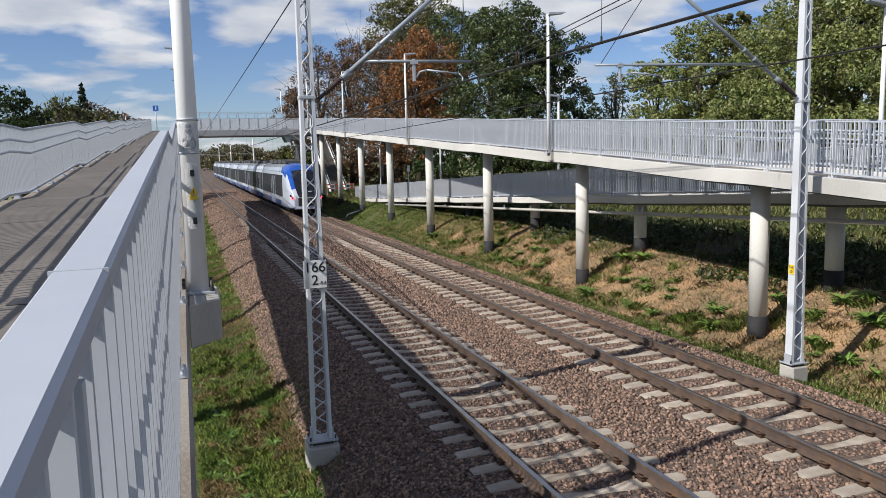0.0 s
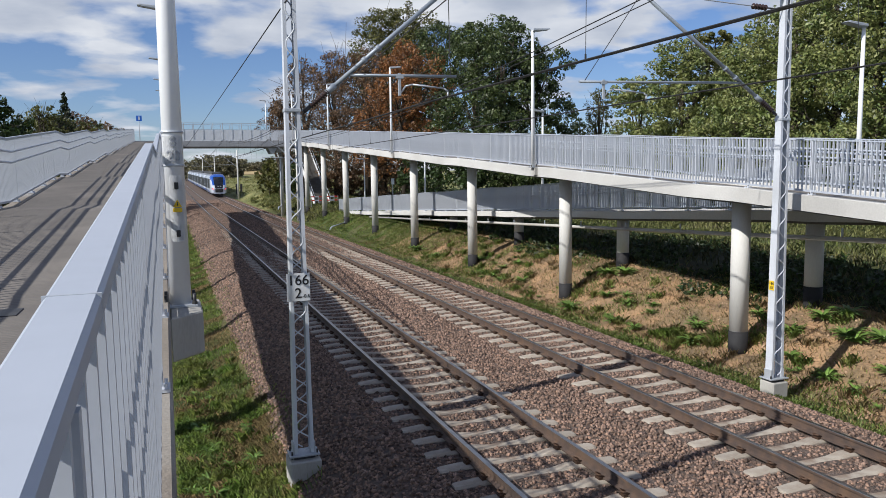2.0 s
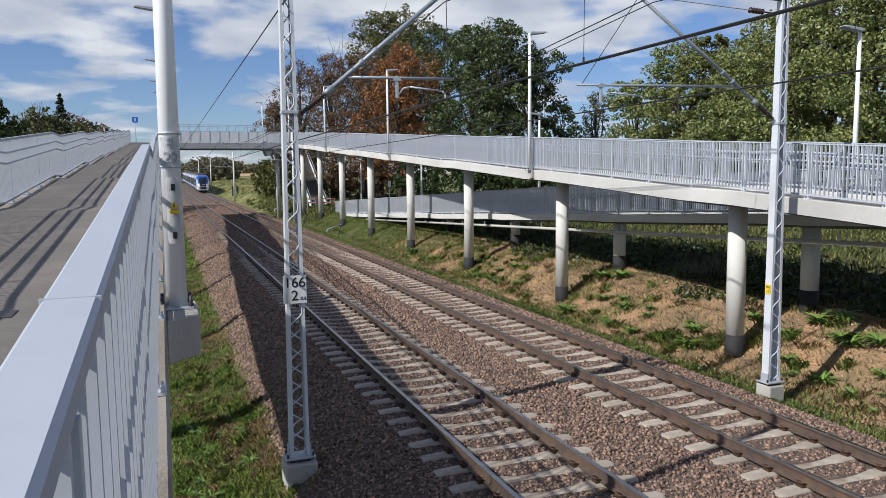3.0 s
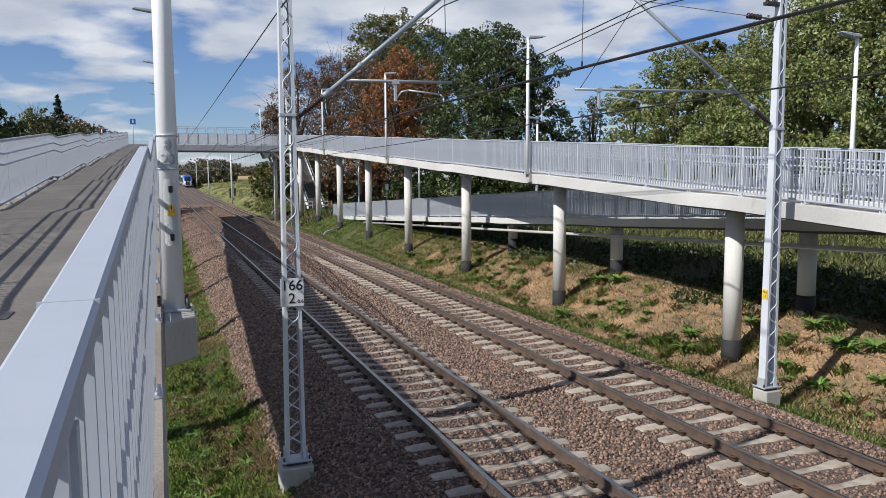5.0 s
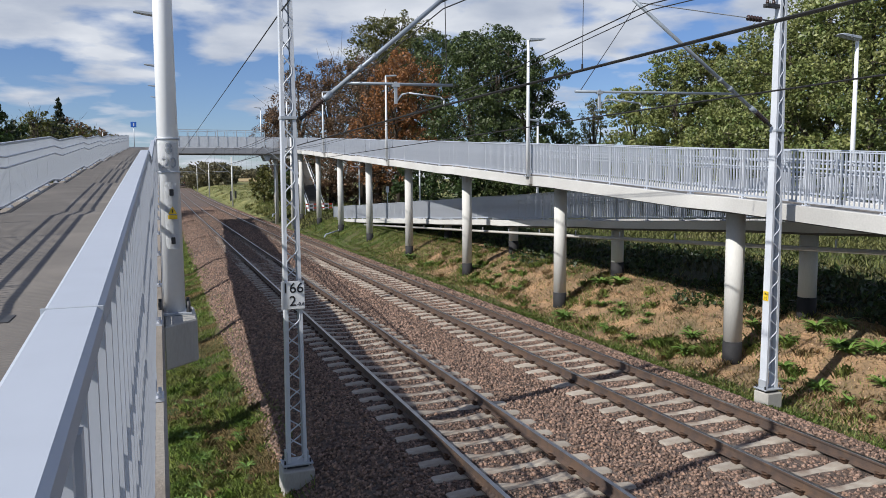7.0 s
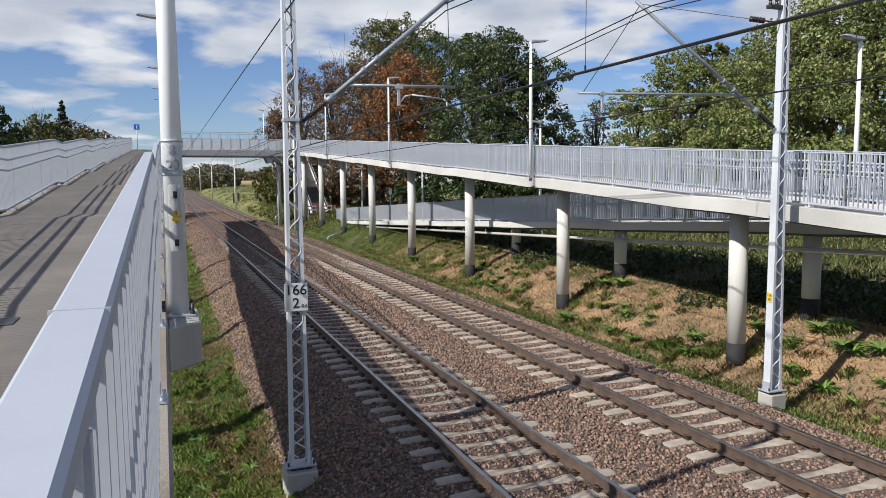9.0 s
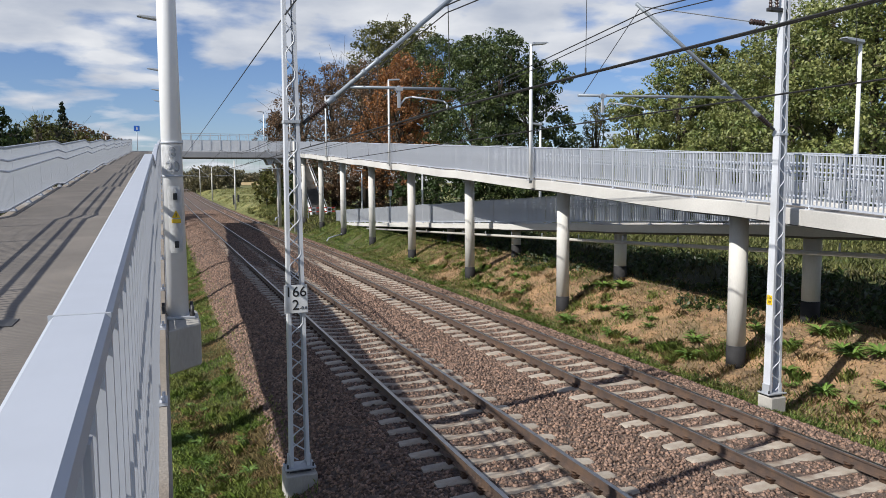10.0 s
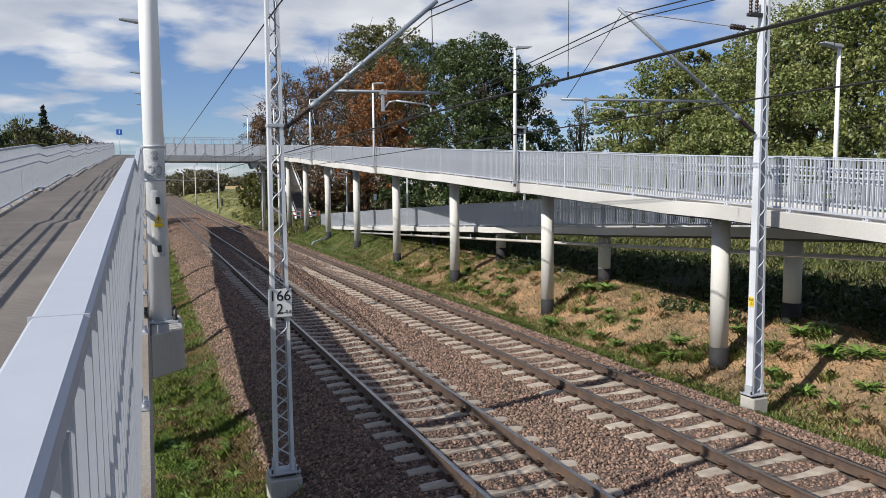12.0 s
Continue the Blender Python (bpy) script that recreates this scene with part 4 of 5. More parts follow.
build_km_sign()
_t = thing("mast_number", (RM[0] - 0.148, RM[1], 1.62), "small yellow number sticker on the mast leg", "sticker")
part("sticker", bbox(-0.004, 0.0, -0.07, 0.07, -0.10, 0.10, 0.001), M_yellow, _t)
text_part("166", 0.085, (-0.006, 0, 0.045), (90, 0, -90), M_ink, _t)
text_part("10", 0.085, (-0.006, 0, -0.045), (90, 0, -90), M_ink, _t)

M_blue = mat("sign_blue", (0.02, 0.13, 0.55), (0.02, 0.11, 0.48), 0.4, 0, 4, 40, grain=0.05)
_t = thing("path_sign", (-7.1, 72.9, 7.3), "small square blue path sign on a grey pole", "sign")
bm = bmesh.new()
tube(bm, (0, 0, 0), (0, 0, 2.8), 0.035, n=8)
part("pole", bm, M_galv, _t)
_p = part("plate", bbox(-0.27, 0.27, -0.055, -0.04, 2.3, 2.84, 0.01), M_blue, _t, "blue square plate")
part("symbol", bbox(-0.05, 0.07, -0.062, -0.056, 2.42, 2.74, 0.002), M_plate, _p)
_t = thing("marker_post", (8.6, 148, ground_z(8.6, 148)), "pair of short dark marker posts in the grass", "post")
for dx in (0, 0.9):
    part("post", bbox(dx - 0.2, dx + 0.2, -0.1, 0.1, -0.3, 2.0, 0.02), M_dark, _t)

_t = thing("notice_sign", (12.98, 50.8, ground_z(12.98, 50.8)), "small white upright notice plate on a thin grey pole", "sign")
_h = 3.32 - _t.location.z
bm = bmesh.new()
tube(bm, (0, 0, -0.2), (0, 0, _h + 0.25), 0.03, n=8)
part("pole", bm, M_galv, _t)
part("plate", bbox(-0.13, 0.13, -0.05, -0.035, _h - 0.25, _h + 0.25, 0.004), M_plate, _t, "white rectangular plate")

# service pipe on the low ramp
_t = thing("drain_pipe", (0, 0, 0), "pale grey drain pipe under the low ramp", "pipe")
bm = bmesh.new()
st = stations(LOW, -1, 48)
tube(bm, (10.22, -1, 2.56), (10.22, 48, 0.58), 0.062, n=10)
part("pipe", bm, M_conc, _t)
for y in np.arange(1.0, 46, 3.0):
    part("hanger", bbox(10.30, 10.34, y - 0.02, y + 0.02, 2.56 - 0.0404 * (y + 1), max(2.60 - 0.0404 * (y + 1), at_y(LOW, y) - 0.40), 0.004), M_galv, _t)
_t = thing("drain_outlet", (8.3, 50.5, ground_z(8.3, 50.5)), "white bent drain outlet at the foot of a pier", "pipe")
bm = bmesh.new()
path_tube(bm, [(0.6, 0.4, 0.55), (0.45, 0.3, 0.35), (-0.9, -1.2, 0.18), (-1.1, -1.4, -0.05)], 0.055, 8)
part("outlet", bm, M_white, _t)
_t = thing("deck_drain", (-6.02, -2.58, at_y(UPL, -2.58) - 0.128), "small dark drain grate in the walking surface", "drain")
part("grate", bbox(-0.16, 0.06, -0.17, 0.17, -0.01, 0.006, 0.002), M_dark, _t)


# ---- trees and plants ----
def leaf_mat(name, c1, c2):
    m = mat(name, c1, c2, 0.5, 0, 0.9, 9, per=0.5)
    nt = m.node_tree
    bsdf, out = nt.nodes["Principled BSDF"], nt.nodes["Material Output"]
    tr, mx = nt.nodes.new("ShaderNodeBsdfTranslucent"), nt.nodes.new("ShaderNodeMixShader")
    nt.links.new(bsdf.inputs["Base Color"].links[0].from_socket, tr.inputs["Color"])
    mx.inputs[0].default_value = 0.28
    nt.links.new(bsdf.outputs[0], mx.inputs[1])
    nt.links.new(tr.outputs[0], mx.inputs[2])
    nt.links.new(mx.outputs[0], out.inputs["Surface"])
    return m


# wide noise range paints shaded gaps and lit clumps into the green crowns
L_green = leaf_mat("leaves_green", (0.022, 0.042, 0.013), (0.095, 0.125, 0.038))
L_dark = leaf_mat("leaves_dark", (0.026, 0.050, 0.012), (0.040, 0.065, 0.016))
L_olive = leaf_mat("leaves_olive", (0.060, 0.075, 0.018), (0.150, 0.142, 0.040))
L_light = leaf_mat("leaves_light", (0.105, 0.150, 0.042), (0.265, 0.275, 0.095))
L_rust = leaf_mat("leaves_rust", (0.300, 0.125, 0.038), (0.200, 0.095, 0.035))
L_brown = leaf_mat("leaves_brown", (0.170, 0.095, 0.048), (0.120, 0.080, 0.048))
L_far = leaf_mat("leaves_far", (0.175, 0.150, 0.082), (0.130, 0.125, 0.070))
L_needle = leaf_mat("needles", (0.018, 0.032, 0.012), (0.026, 0.040, 0.014))


def leaf_cloud(rng, centres, radii, n, size):
    """Folded leaf quads spread over the shells of many clumps."""
    k = rng.integers(0, len(centres), n)
    d = rng.normal(size=(n, 3))
    d /= np.linalg.norm(d, axis=1, keepdims=True)
    c = centres[k] + d * (radii[k] * rng.uniform(0.55, 1.05, n) ** 0.5)[:, None] * np.array([1, 1, 0.75])
    a = d + rng.normal(size=(n, 3)) * 0.7
    u = np.cross(a, rng.normal(size=(n, 3)))
    u /= np.linalg.norm(u, axis=1, keepdims=True)
    v = np.cross(a, u)
    v /= np.linalg.norm(v, axis=1, keepdims=True)
    s = size * rng.uniform(0.6, 1.35, n)[:, None]
    V = np.stack([c - u * s, c + v * s * 0.5 + a * s * 0.08, c + u * s, c - v * s * 0.5 + a * s * 0.08], 1).reshape(-1, 3)
    F = np.arange(4 * n).reshape(n, 4)
    return V, F


def build_tree(x, y, top, width, low, material, label, leaves=7000, size=0.20, seed=0, lobes=10, bare=0.0, name="tree", category="tree", taper=0.0):
    """Trunk, limbs reaching into the lobes, and a crown of leaf clumps with gaps."""
    rng = np.random.default_rng(seed)
    base = ground_z(x, y) - 0.05
    h = top - base
    t = thing(name, (x, y, base), label, category)
    zc = (low + h) / 2
    hz = (h - low) / 2
    C, R = [], []
    for i in range(lobes):
        a = 2.4 * i + rng.uniform(-0.5, 0.5)
        f = (i + 0.5) / lobes
        z = low + (h - low) * (0.12 + 0.80 * f)
        ring = math.sqrt(max(0.05, 1 - ((z - zc) / hz) ** 2)) * (1 - taper * f)
        r = width * 0.58 * ring * (0.9 if i % 3 else 0.35)
        C.append((r * math.cos(a), r * math.sin(a), z))
        R.append(width * rng.uniform(0.30, 0.46) * (1 - 0.5 * taper * f))
    C.append((0, 0, h - width * 0.28 * (1 - 0.6 * taper)))
    R.append(width * 0.3 * (1 - 0.6 * taper))
    C, R = np.array(C), np.array(R)
    # clumps on the lobes
    m = 22
    k = np.repeat(np.arange(len(C)), m)
    d = rng.normal(size=(len(k), 3))
    d /= np.linalg.norm(d, axis=1, keepdims=True)
    cc = C[k] + d * R[k][:, None] * rng.uniform(0.75, 1.08, (len(k), 1)) * np.array([1, 1, 0.85])
    rr = R[k] * rng.uniform(0.18, 0.36, len(k))
    cc[:, 2] = np.clip(cc[:, 2], low * 0.6 + 0.2, h)
    if leaves:
        V, F = leaf_cloud(rng, cc, rr, leaves, size)
        raw_mesh("crown", V, F, material, t)
    bm = bmesh.new()
    r0 = max(0.10, 0.022 * h)
    tube(bm, (0, 0, -0.3), (0.1, 0.05, h * 0.45), r0, r0 * 0.65, n=9)
    tube(bm, (0.1, 0.05, h * 0.45), (0, 0, h * 0.88), r0 * 0.65, r0 * 0.12, n=7)
    part("trunk", bm, M_bark, t)
    bm = bmesh.new()
    for i in range(len(C)):
        f = 0.25 + 0.45 * i / len(C)
        s = Vector((0.1, 0.05, h * f * 0.8))
        e = Vector(C[i])
        mid = s.lerp(e, 0.5) + Vector((rng.uniform(-0.3, 0.3), rng.uniform(-0.3, 0.3), 0.3))
        tube(bm, s, mid, r0 * 0.4, r0 * 0.26, n=6)
        tube(bm, mid, e, r0 * 0.26, r0 * 0.1, n=6)
        for j in range(5 + int(bare * 16)):
            q = e.lerp(mid, rng.uniform(0, 0.7))
            w = Vector(cc[i * m + j % m]) if bare < 0.1 else Vector(C[i]) + Vector(rng.normal(size=3) * R[i] * 0.62) + Vector((0, 0, R[i] * 0.35))
            tube(bm, q, w, r0 * 0.09, r0 * 0.03, n=4, caps=False)
    tagged(part("branchwork", bm, M_bark, t), kind="stuff")
    return t


def spot(px, dist):
    """Plan place at a bearing from the viewpoint: px is the bearing in a 61.6 degree view turned 20.85 degrees off the line."""
    a = math.atan((px - 784) / 1315) + radians(20.85)
    return -4.81 + dist * math.sin(a), -9.29 + dist * math.cos(a)


def top_z(px, py, dist):
    return 4.1 + (316 - py) / 1315 * dist * math.cos(math.atan((px - 784) / 1315))


TREES = [  # bearing, distance, top, width, lowest leaf, leaves, material, size, bare, label
    (486, 112, 192, 3.6, 7.0, 5250, L_brown, 0.156, 0.3, "thin brown autumn tree by the bridge"),
    (530, 96, 118, 5.4, 2.5, 5400, L_brown, 0.148, 1.0, "half-bare brown autumn tree"),
    (585, 90, 108, 5.6, 2.5, 8250, L_brown, 0.148, 0.9, "half-bare brown autumn tree"),
    (640, 86, 100, 5.4, 2.0, 9750, L_brown, 0.148, 0.6, "brown autumn tree with thin foliage"),
    (705, 80, 92, 6.2, 1.5, 14250, L_rust, 0.156, 0.2, "rust-coloured horse chestnut in autumn"),
    (668, 98, 34, 6.4, 4.0, 12000, L_olive, 0.187, 0.1, "tall olive-green tree turning yellow"),
    (712, 98, 28, 6.8, 4.0, 12750, L_olive, 0.187, 0.1, "tall olive-green tree turning yellow"),
    (765, 88, 62, 6.6, 3.0, 12750, L_green, 0.172, 0.0, "broad green tree with dense foliage"),
    (830, 76, 62, 6.2, 1.5, 14250, L_green, 0.172, 0.0, "broad green tree with dense foliage"),
    (876, 72, 50, 7.0, 1.0, 18000, L_green, 0.172, 0.0, "large dark green oak with a rounded crown"),
    (930, 72, 96, 5.0, 1.0, 12750, L_green, 0.164, 0.0, "dark green broadleaf tree"),
    (985, 85, 240, 2.2, 0.4, 2600, L_dark, 0.20, 0.0, "low dark green tree"),
    (1046, 78, 176, 2.3, 3.0, 2300, L_olive, 0.135, 0.3, "small sparse tree with open branches"),
    (1012, 84, 226, 1.8, 1.2, 1300, L_dark, 0.16, 0.1, "small dark green tree"),
    (1116, 56, 158, 3.8, 0.6, 12750, L_light, 0.125, 0.0, "light green maple in the sun"),
    (1190, 54, 96, 3.9, 0.6, 13600, L_light, 0.125, 0.0, "light green maple in the sun"),
    (1246, 56, 78, 3.4, 0.6, 13600, L_olive, 0.125, 0.0, "pointed olive-green maple beside others"),
    (1282, 52, 132, 4.2, 0.6, 14450, L_light, 0.125, 0.0, "light green maple in the sun"),
    (1320, 50, 86, 5.0, 0.6, 15300, L_light, 0.125, 0.0, "light green maple in the sun"),
    (1385, 47, 40, 5.4, 0.6, 17000, L_light, 0.125, 0.0, "tall light green tree beside the ramp"),
    (1455, 46, -8, 5.6, 0.6, 17850, L_light, 0.125, 0.0, "tall light green tree with drooping leaves"),
    (1530, 44, -20, 5.6, 0.6, 17850, L_light, 0.125, 0.0, "tall green tree with drooping leaves"),
    (1610, 44, -30, 6.0, 0.6, 12000, L_light, 0.13, 0.0, "tall green tree with drooping leaves"),
]
for i, (px, dist, py, w, low, nl, m, sz, bare, lab) in enumerate(TREES):
    x, y = spot(px, dist)
    build_tree(x, y, top_z(px, py, dist), w, low, m, lab, int(nl * 1.35), sz * 0.84, 10 + i, 12, bare)
# undergrowth behind the low ramp
for i in range(14):
    px = 596 + i * 74
    dist = (90 if i < 2 else 76) - i * 2.5 + (i % 3) * 2
    x, y = spot(px, dist)
    build_tree(x, y, ground_z(x, y) + (3.8 if i < 7 else 2.6) + (i % 4) * 0.5, 4.2, 0.1, (L_dark, L_green, L_dark)[i % 3] if i > 1 else L_brown, "dense dark green shrub under the trees", 4200, 0.17, 60 + i, 9, name="shrub", category="shrub")
# beyond the left ramp
for i, (px, dist, py, w, m) in enumerate([(-15, 70, 172, 4.0, L_dark), (18, 78, 216, 2.8, L_dark), (52, 90, 214, 5.0, L_olive), (72, 84, 188, 3.4, L_olive), (88, 96, 206, 5.0, L_olive), (134, 100, 208, 5.0, L_brown), (160, 104, 218, 5.0, L_olive), (182, 110, 226, 4.6, L_brown), (30, 92, 222, 4.6, L_olive), (112, 98, 212, 5.0, L_olive)]):
    x, y = spot(px, dist)
    build_tree(x, y, top_z(px, py, dist), w, 0.8, m, "bushy autumn tree behind the railing" if m is not L_dark else "dark bushy tree behind the railing", 1600 if i == 3 else 4000, 0.19, 90 + i, 10, 1.0 if i == 3 else 0.1)
def build_spruce(x, y, top, seed):
    """A straight stem with tiers of drooping needle boughs."""
    rng = np.random.default_rng(seed)
    base = ground_z(x, y)
    h = top - base
    t = thing("spruce", (x, y, base), "dark green spruce with a pointed top", "tree")
    bm = bmesh.new()
    tube(bm, (0, 0, -0.2), (0, 0, h), 0.20, 0.02, n=8)
    part("trunk", bm, M_bark, t)
    C, R = [], []
    for i in range(34):
        f = i / 33
        z = 1.0 + (h - 1.2) * f
        r = 3.9 * (1 - f) ** 0.95 + 0.10
        m = max(3, int(11 * (1 - f)))
        for j in range(m):
            a = 2 * math.pi * (j + 0.37 * i) / m + rng.uniform(-0.2, 0.2)
            L = r * rng.uniform(0.65, 1.1)
            for k in (0.35, 0.65, 0.95):
                C.append((L * k * math.cos(a), L * k * math.sin(a), z - 0.22 * L * k + rng.uniform(-0.35, 0.35)))
                R.append(0.16 + 0.16 * r * (1.1 - k))
    V, F = leaf_cloud(rng, np.array(C), np.array(R), 9000, 0.15)
    raw_mesh("crown", V, F, L_needle, t)


build_spruce(*spot(111, 92), top_z(111, 173, 92), 120)
# far growth under the bridge
for i, (px, dist, py, w, m) in enumerate([(466, 120, 288, 2.8, L_olive), (492, 116, 284, 3.0, L_olive), (520, 112, 275, 4.0, L_green), (548, 108, 270, 4.0, L_dark), (340, 300, 290, 7, L_far), (362, 290, 285, 8, L_far), (385, 280, 286, 8, L_far), (402, 300, 292, 7, L_far), (430, 420, 300, 9, L_far), (320, 420, 294, 9, L_far), (452, 430, 297, 9, L_far), (300, 400, 292, 9, L_far)]):
    x, y = spot(px, dist)
    z = top_z(px, py, dist)
    build_tree(x, y, z, w, 0.2, m, "distant rounded bush at the edge of the meadow" if dist > 200 else "dark green bush beside the line", 3200, 0.22 if dist < 200 else 0.5, 130 + i, 9, name="bush", category="bush")

# stubble field on the rise
bm = bmesh.new()
v = [bm.verts.new(p) for p in ((22, 345, 3.9), (62, 345, 3.9), (80, 440, 6.6), (28, 440, 6.4))]
bm.faces.new(v)
tagged(part("stubble_field", bm, M_stubble), "pale straw-coloured stubble field on a low rise", "field", kind="structure")


def blades(rng, P, h, w, lean=0.5):
    n = len(P)
    a = rng.uniform(0, 2 * np.pi, n)
    hh = h * rng.uniform(0.5, 1.3, n)
    d = np.stack([np.cos(a), np.sin(a), np.zeros(n)], 1)
    s = np.stack([-np.sin(a), np.cos(a), np.zeros(n)], 1) * (w * rng.uniform(0.6, 1.4, n))[:, None]
    up = np.array([0, 0, 1.0])
    k = (lean * rng.uniform(0.2, 1.2, n) * hh)[:, None]
    mid = P + up * (hh * 0.6)[:, None] + d * k * 0.4
    tip = P + up * (hh * (1 - 0.25 * lean))[:, None] + d * k
    V = np.stack([P - s, P + s, mid + s * 0.7, tip, mid - s * 0.7], 1).reshape(-1, 3)
    F = np.arange(5 * n).reshape(n, 5)
    return V, F


G_green = mat("grass_blades", (0.120, 0.205, 0.030), (0.215, 0.235, 0.058), 0.6, 0, 1.2, 8, per=0.4)
G_dry = mat("dry_grass_blades", (0.34, 0.235, 0.115), (0.17, 0.145, 0.055), 0.8, 0, 1.2, 8, per=0.4)
G_meadow = mat("meadow_blades", (0.060, 0.075, 0.022), (0.105, 0.095, 0.035), 0.7, 0, 0.6, 8, per=0.4)
G_field = mat("tall_meadow_blades", (0.120, 0.150, 0.038), (0.260, 0.235, 0.085), 0.7, 0, 0.15, 2, per=0.35)
G_weed = mat("weed_leaves", (0.105, 0.190, 0.036), (0.150, 0.225, 0.050), 0.5, 0, 2, 12, per=0.3)


def scatter(rng, n, x0, x1, y0, y1, f):
    out = []
    X, Y = rng.uniform(x0, x1, n), rng.uniform(y0, y1, n)
    for a, b in zip(X, Y):
        if rng.uniform() < f(a, b):
            out.append((a, b, ground_z(a, b) - 0.01))
    return np.array(out)


def nz(x, y, s, o=0.0):
    return noise.noise((x * s + o, y * s, o))


def build_grass():
    rng = np.random.default_rng(11)
    sets = []
    left = lambda x, y: (0.85 if x < -3.15 + 0.25 * nz(x, y, 1.1) else 0.05) * (1.0 if nz(x, y, 0.9, 4) > -0.2 else 0.5)
    P = np.concatenate([scatter(rng, 60000, -4.85, -2.7, -5.5, 8, left), scatter(rng, 36000, -4.95, -2.7, 8, 34, left)])
    far_verge = scatter(rng, 16000, -5.0, -2.9, 34, 80, left)
    sets.append(("far_verge_grass", far_verge, 0.20, 0.014, G_green))
    dry = np.array([nz(a, b, 0.7, 9) > 0.12 for a, b, _ in P])
    sets += [("verge_grass", P[~dry], 0.12, 0.0062, G_green), ("verge_dry_grass", P[dry], 0.10, 0.005, G_dry)]
    ditch = lambda x, y: max(0, 1 - abs(x - 7.25 - 0.25 * nz(x, y, 0.5)) / 0.75)
    P = np.concatenate([scatter(rng, 26000, 6.4, 8.3, -5, 16, ditch), scatter(rng, 16000, 6.4, 8.6, 16, 60, ditch)])
    sets.append(("ditch_grass", P, 0.13, 0.006, G_green))
    bank = lambda x, y: 1.0 if nz(x, y, 0.55, 2) > (0.34 if y < 8 else 0.18 if y < 20 else 0.0 if y < 30 else -0.4) else 0.06
    P = scatter(rng, 80000, 7.8, 13.5, -3, 62, bank)
    sets.append(("bank_grass", P, 0.14, 0.007, G_green))
    straw = lambda x, y: 0.55 if nz(x, y, 0.6, 6) > -0.1 else 0.2
    P = scatter(rng, 70000, 7.4, 12.4, -4, 40, straw)
    sets.append(("bank_straw", P, 0.11, 0.007, G_dry))
    meadow = lambda x, y: 0.8
    P = np.concatenate([scatter(rng, 3500, 12.6, 15.5, -2, 40, meadow), scatter(rng, 6000, 7.5, 14, 60, 100, meadow)])
    sets.append(("meadow_grass", P, 0.30, 0.02, G_meadow))
    P = scatter(rng, 26000, 15.3, 27, -2, 45, meadow)
    sets.append(("sunny_meadow_grass", P, 0.28, 0.012, G_field))
    # tussocks, each a close bunch of long blades
    def bunches(k, x0, x1, y0, y1, spread, each):
        c = np.stack([rng.uniform(x0, x1, k), rng.uniform(y0, y1, k)], 1)
        q = np.repeat(c, each, 0) + rng.normal(size=(k * each, 2)) * np.repeat(rng.uniform(0.4, 1.2, k), each)[:, None] * spread
        return np.array([(a, b, ground_z(a, b) - 0.01) for a, b in q])
    sets.append(("verge_tussocks", bunches(70, -4.75, -3.4, -5, 12, 0.08, 60), 0.19, 0.0045, G_green))
    sets.append(("verge_straw_tussocks", bunches(40, -4.6, -3.0, -5, 9, 0.08, 50), 0.17, 0.004, G_dry))
    sets.append(("bank_tussocks", np.concatenate([bunches(70, 7.6, 11.4, 0, 30, 0.12, 70), bunches(16, 8.1, 9.2, 6.6, 8.6, 0.13, 90)]), 0.24, 0.005, G_green))
    sets.append(("bank_straw_tussocks", bunches(90, 7.8, 11.6, -2, 30, 0.10, 50), 0.20, 0.005, G_dry))
    sets.append(("far_meadow_tussocks", np.concatenate([bunches(420, 7.6, 16, 62, 120, 0.3, 22), bunches(700, 8, 40, 110, 260, 0.8, 14)]), 0.42, 0.035, G_field))
    for name, P, h, w, m in sets:
        V, F = blades(rng, P, h, w, 0.7)
        dryish = m is G_dry
        tagged(raw_mesh(name, V, F, m), "dry straw-coloured grass" if dryish else "rough green grass beside the line", "grass", kind="stuff")


build_grass()


def build_ivy():
    """Low dark leaf cover on the shaded upper bank."""
    rng = np.random.default_rng(21)
    n = 26000
    X, Y = rng.uniform(10.6, 15.6, n), rng.uniform(-3, 46, n)
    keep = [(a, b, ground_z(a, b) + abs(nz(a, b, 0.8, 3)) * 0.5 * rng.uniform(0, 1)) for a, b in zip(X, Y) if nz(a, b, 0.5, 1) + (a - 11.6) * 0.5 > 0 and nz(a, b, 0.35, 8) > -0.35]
    P = np.array(keep)
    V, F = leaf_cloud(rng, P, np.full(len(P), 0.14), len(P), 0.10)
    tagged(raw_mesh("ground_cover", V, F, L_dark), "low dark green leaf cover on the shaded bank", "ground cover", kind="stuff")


build_ivy()


def build_clods():
    """Lumps of dry earth and small stones lying on the bare bank."""
    rng = np.random.default_rng(31)
    n = 9000
    X, Y = rng.uniform(7.6, 11.9, n), rng.uniform(-3, 34, n)
    P = np.array([(a, b, ground_z(a, b) - 0.004) for a, b in zip(X, Y) if nz(a, b, 0.9, 12) > -0.15])
    R = 0.010 + 0.045 * rng.uniform(0, 1, len(P)) ** 3
    V, F = stones(rng, P, R)
    tagged(raw_mesh("earth_clods", V, F, M_clod), "dry brown earth clods and small stones on the bank", "soil", kind="stuff")


build_clods()


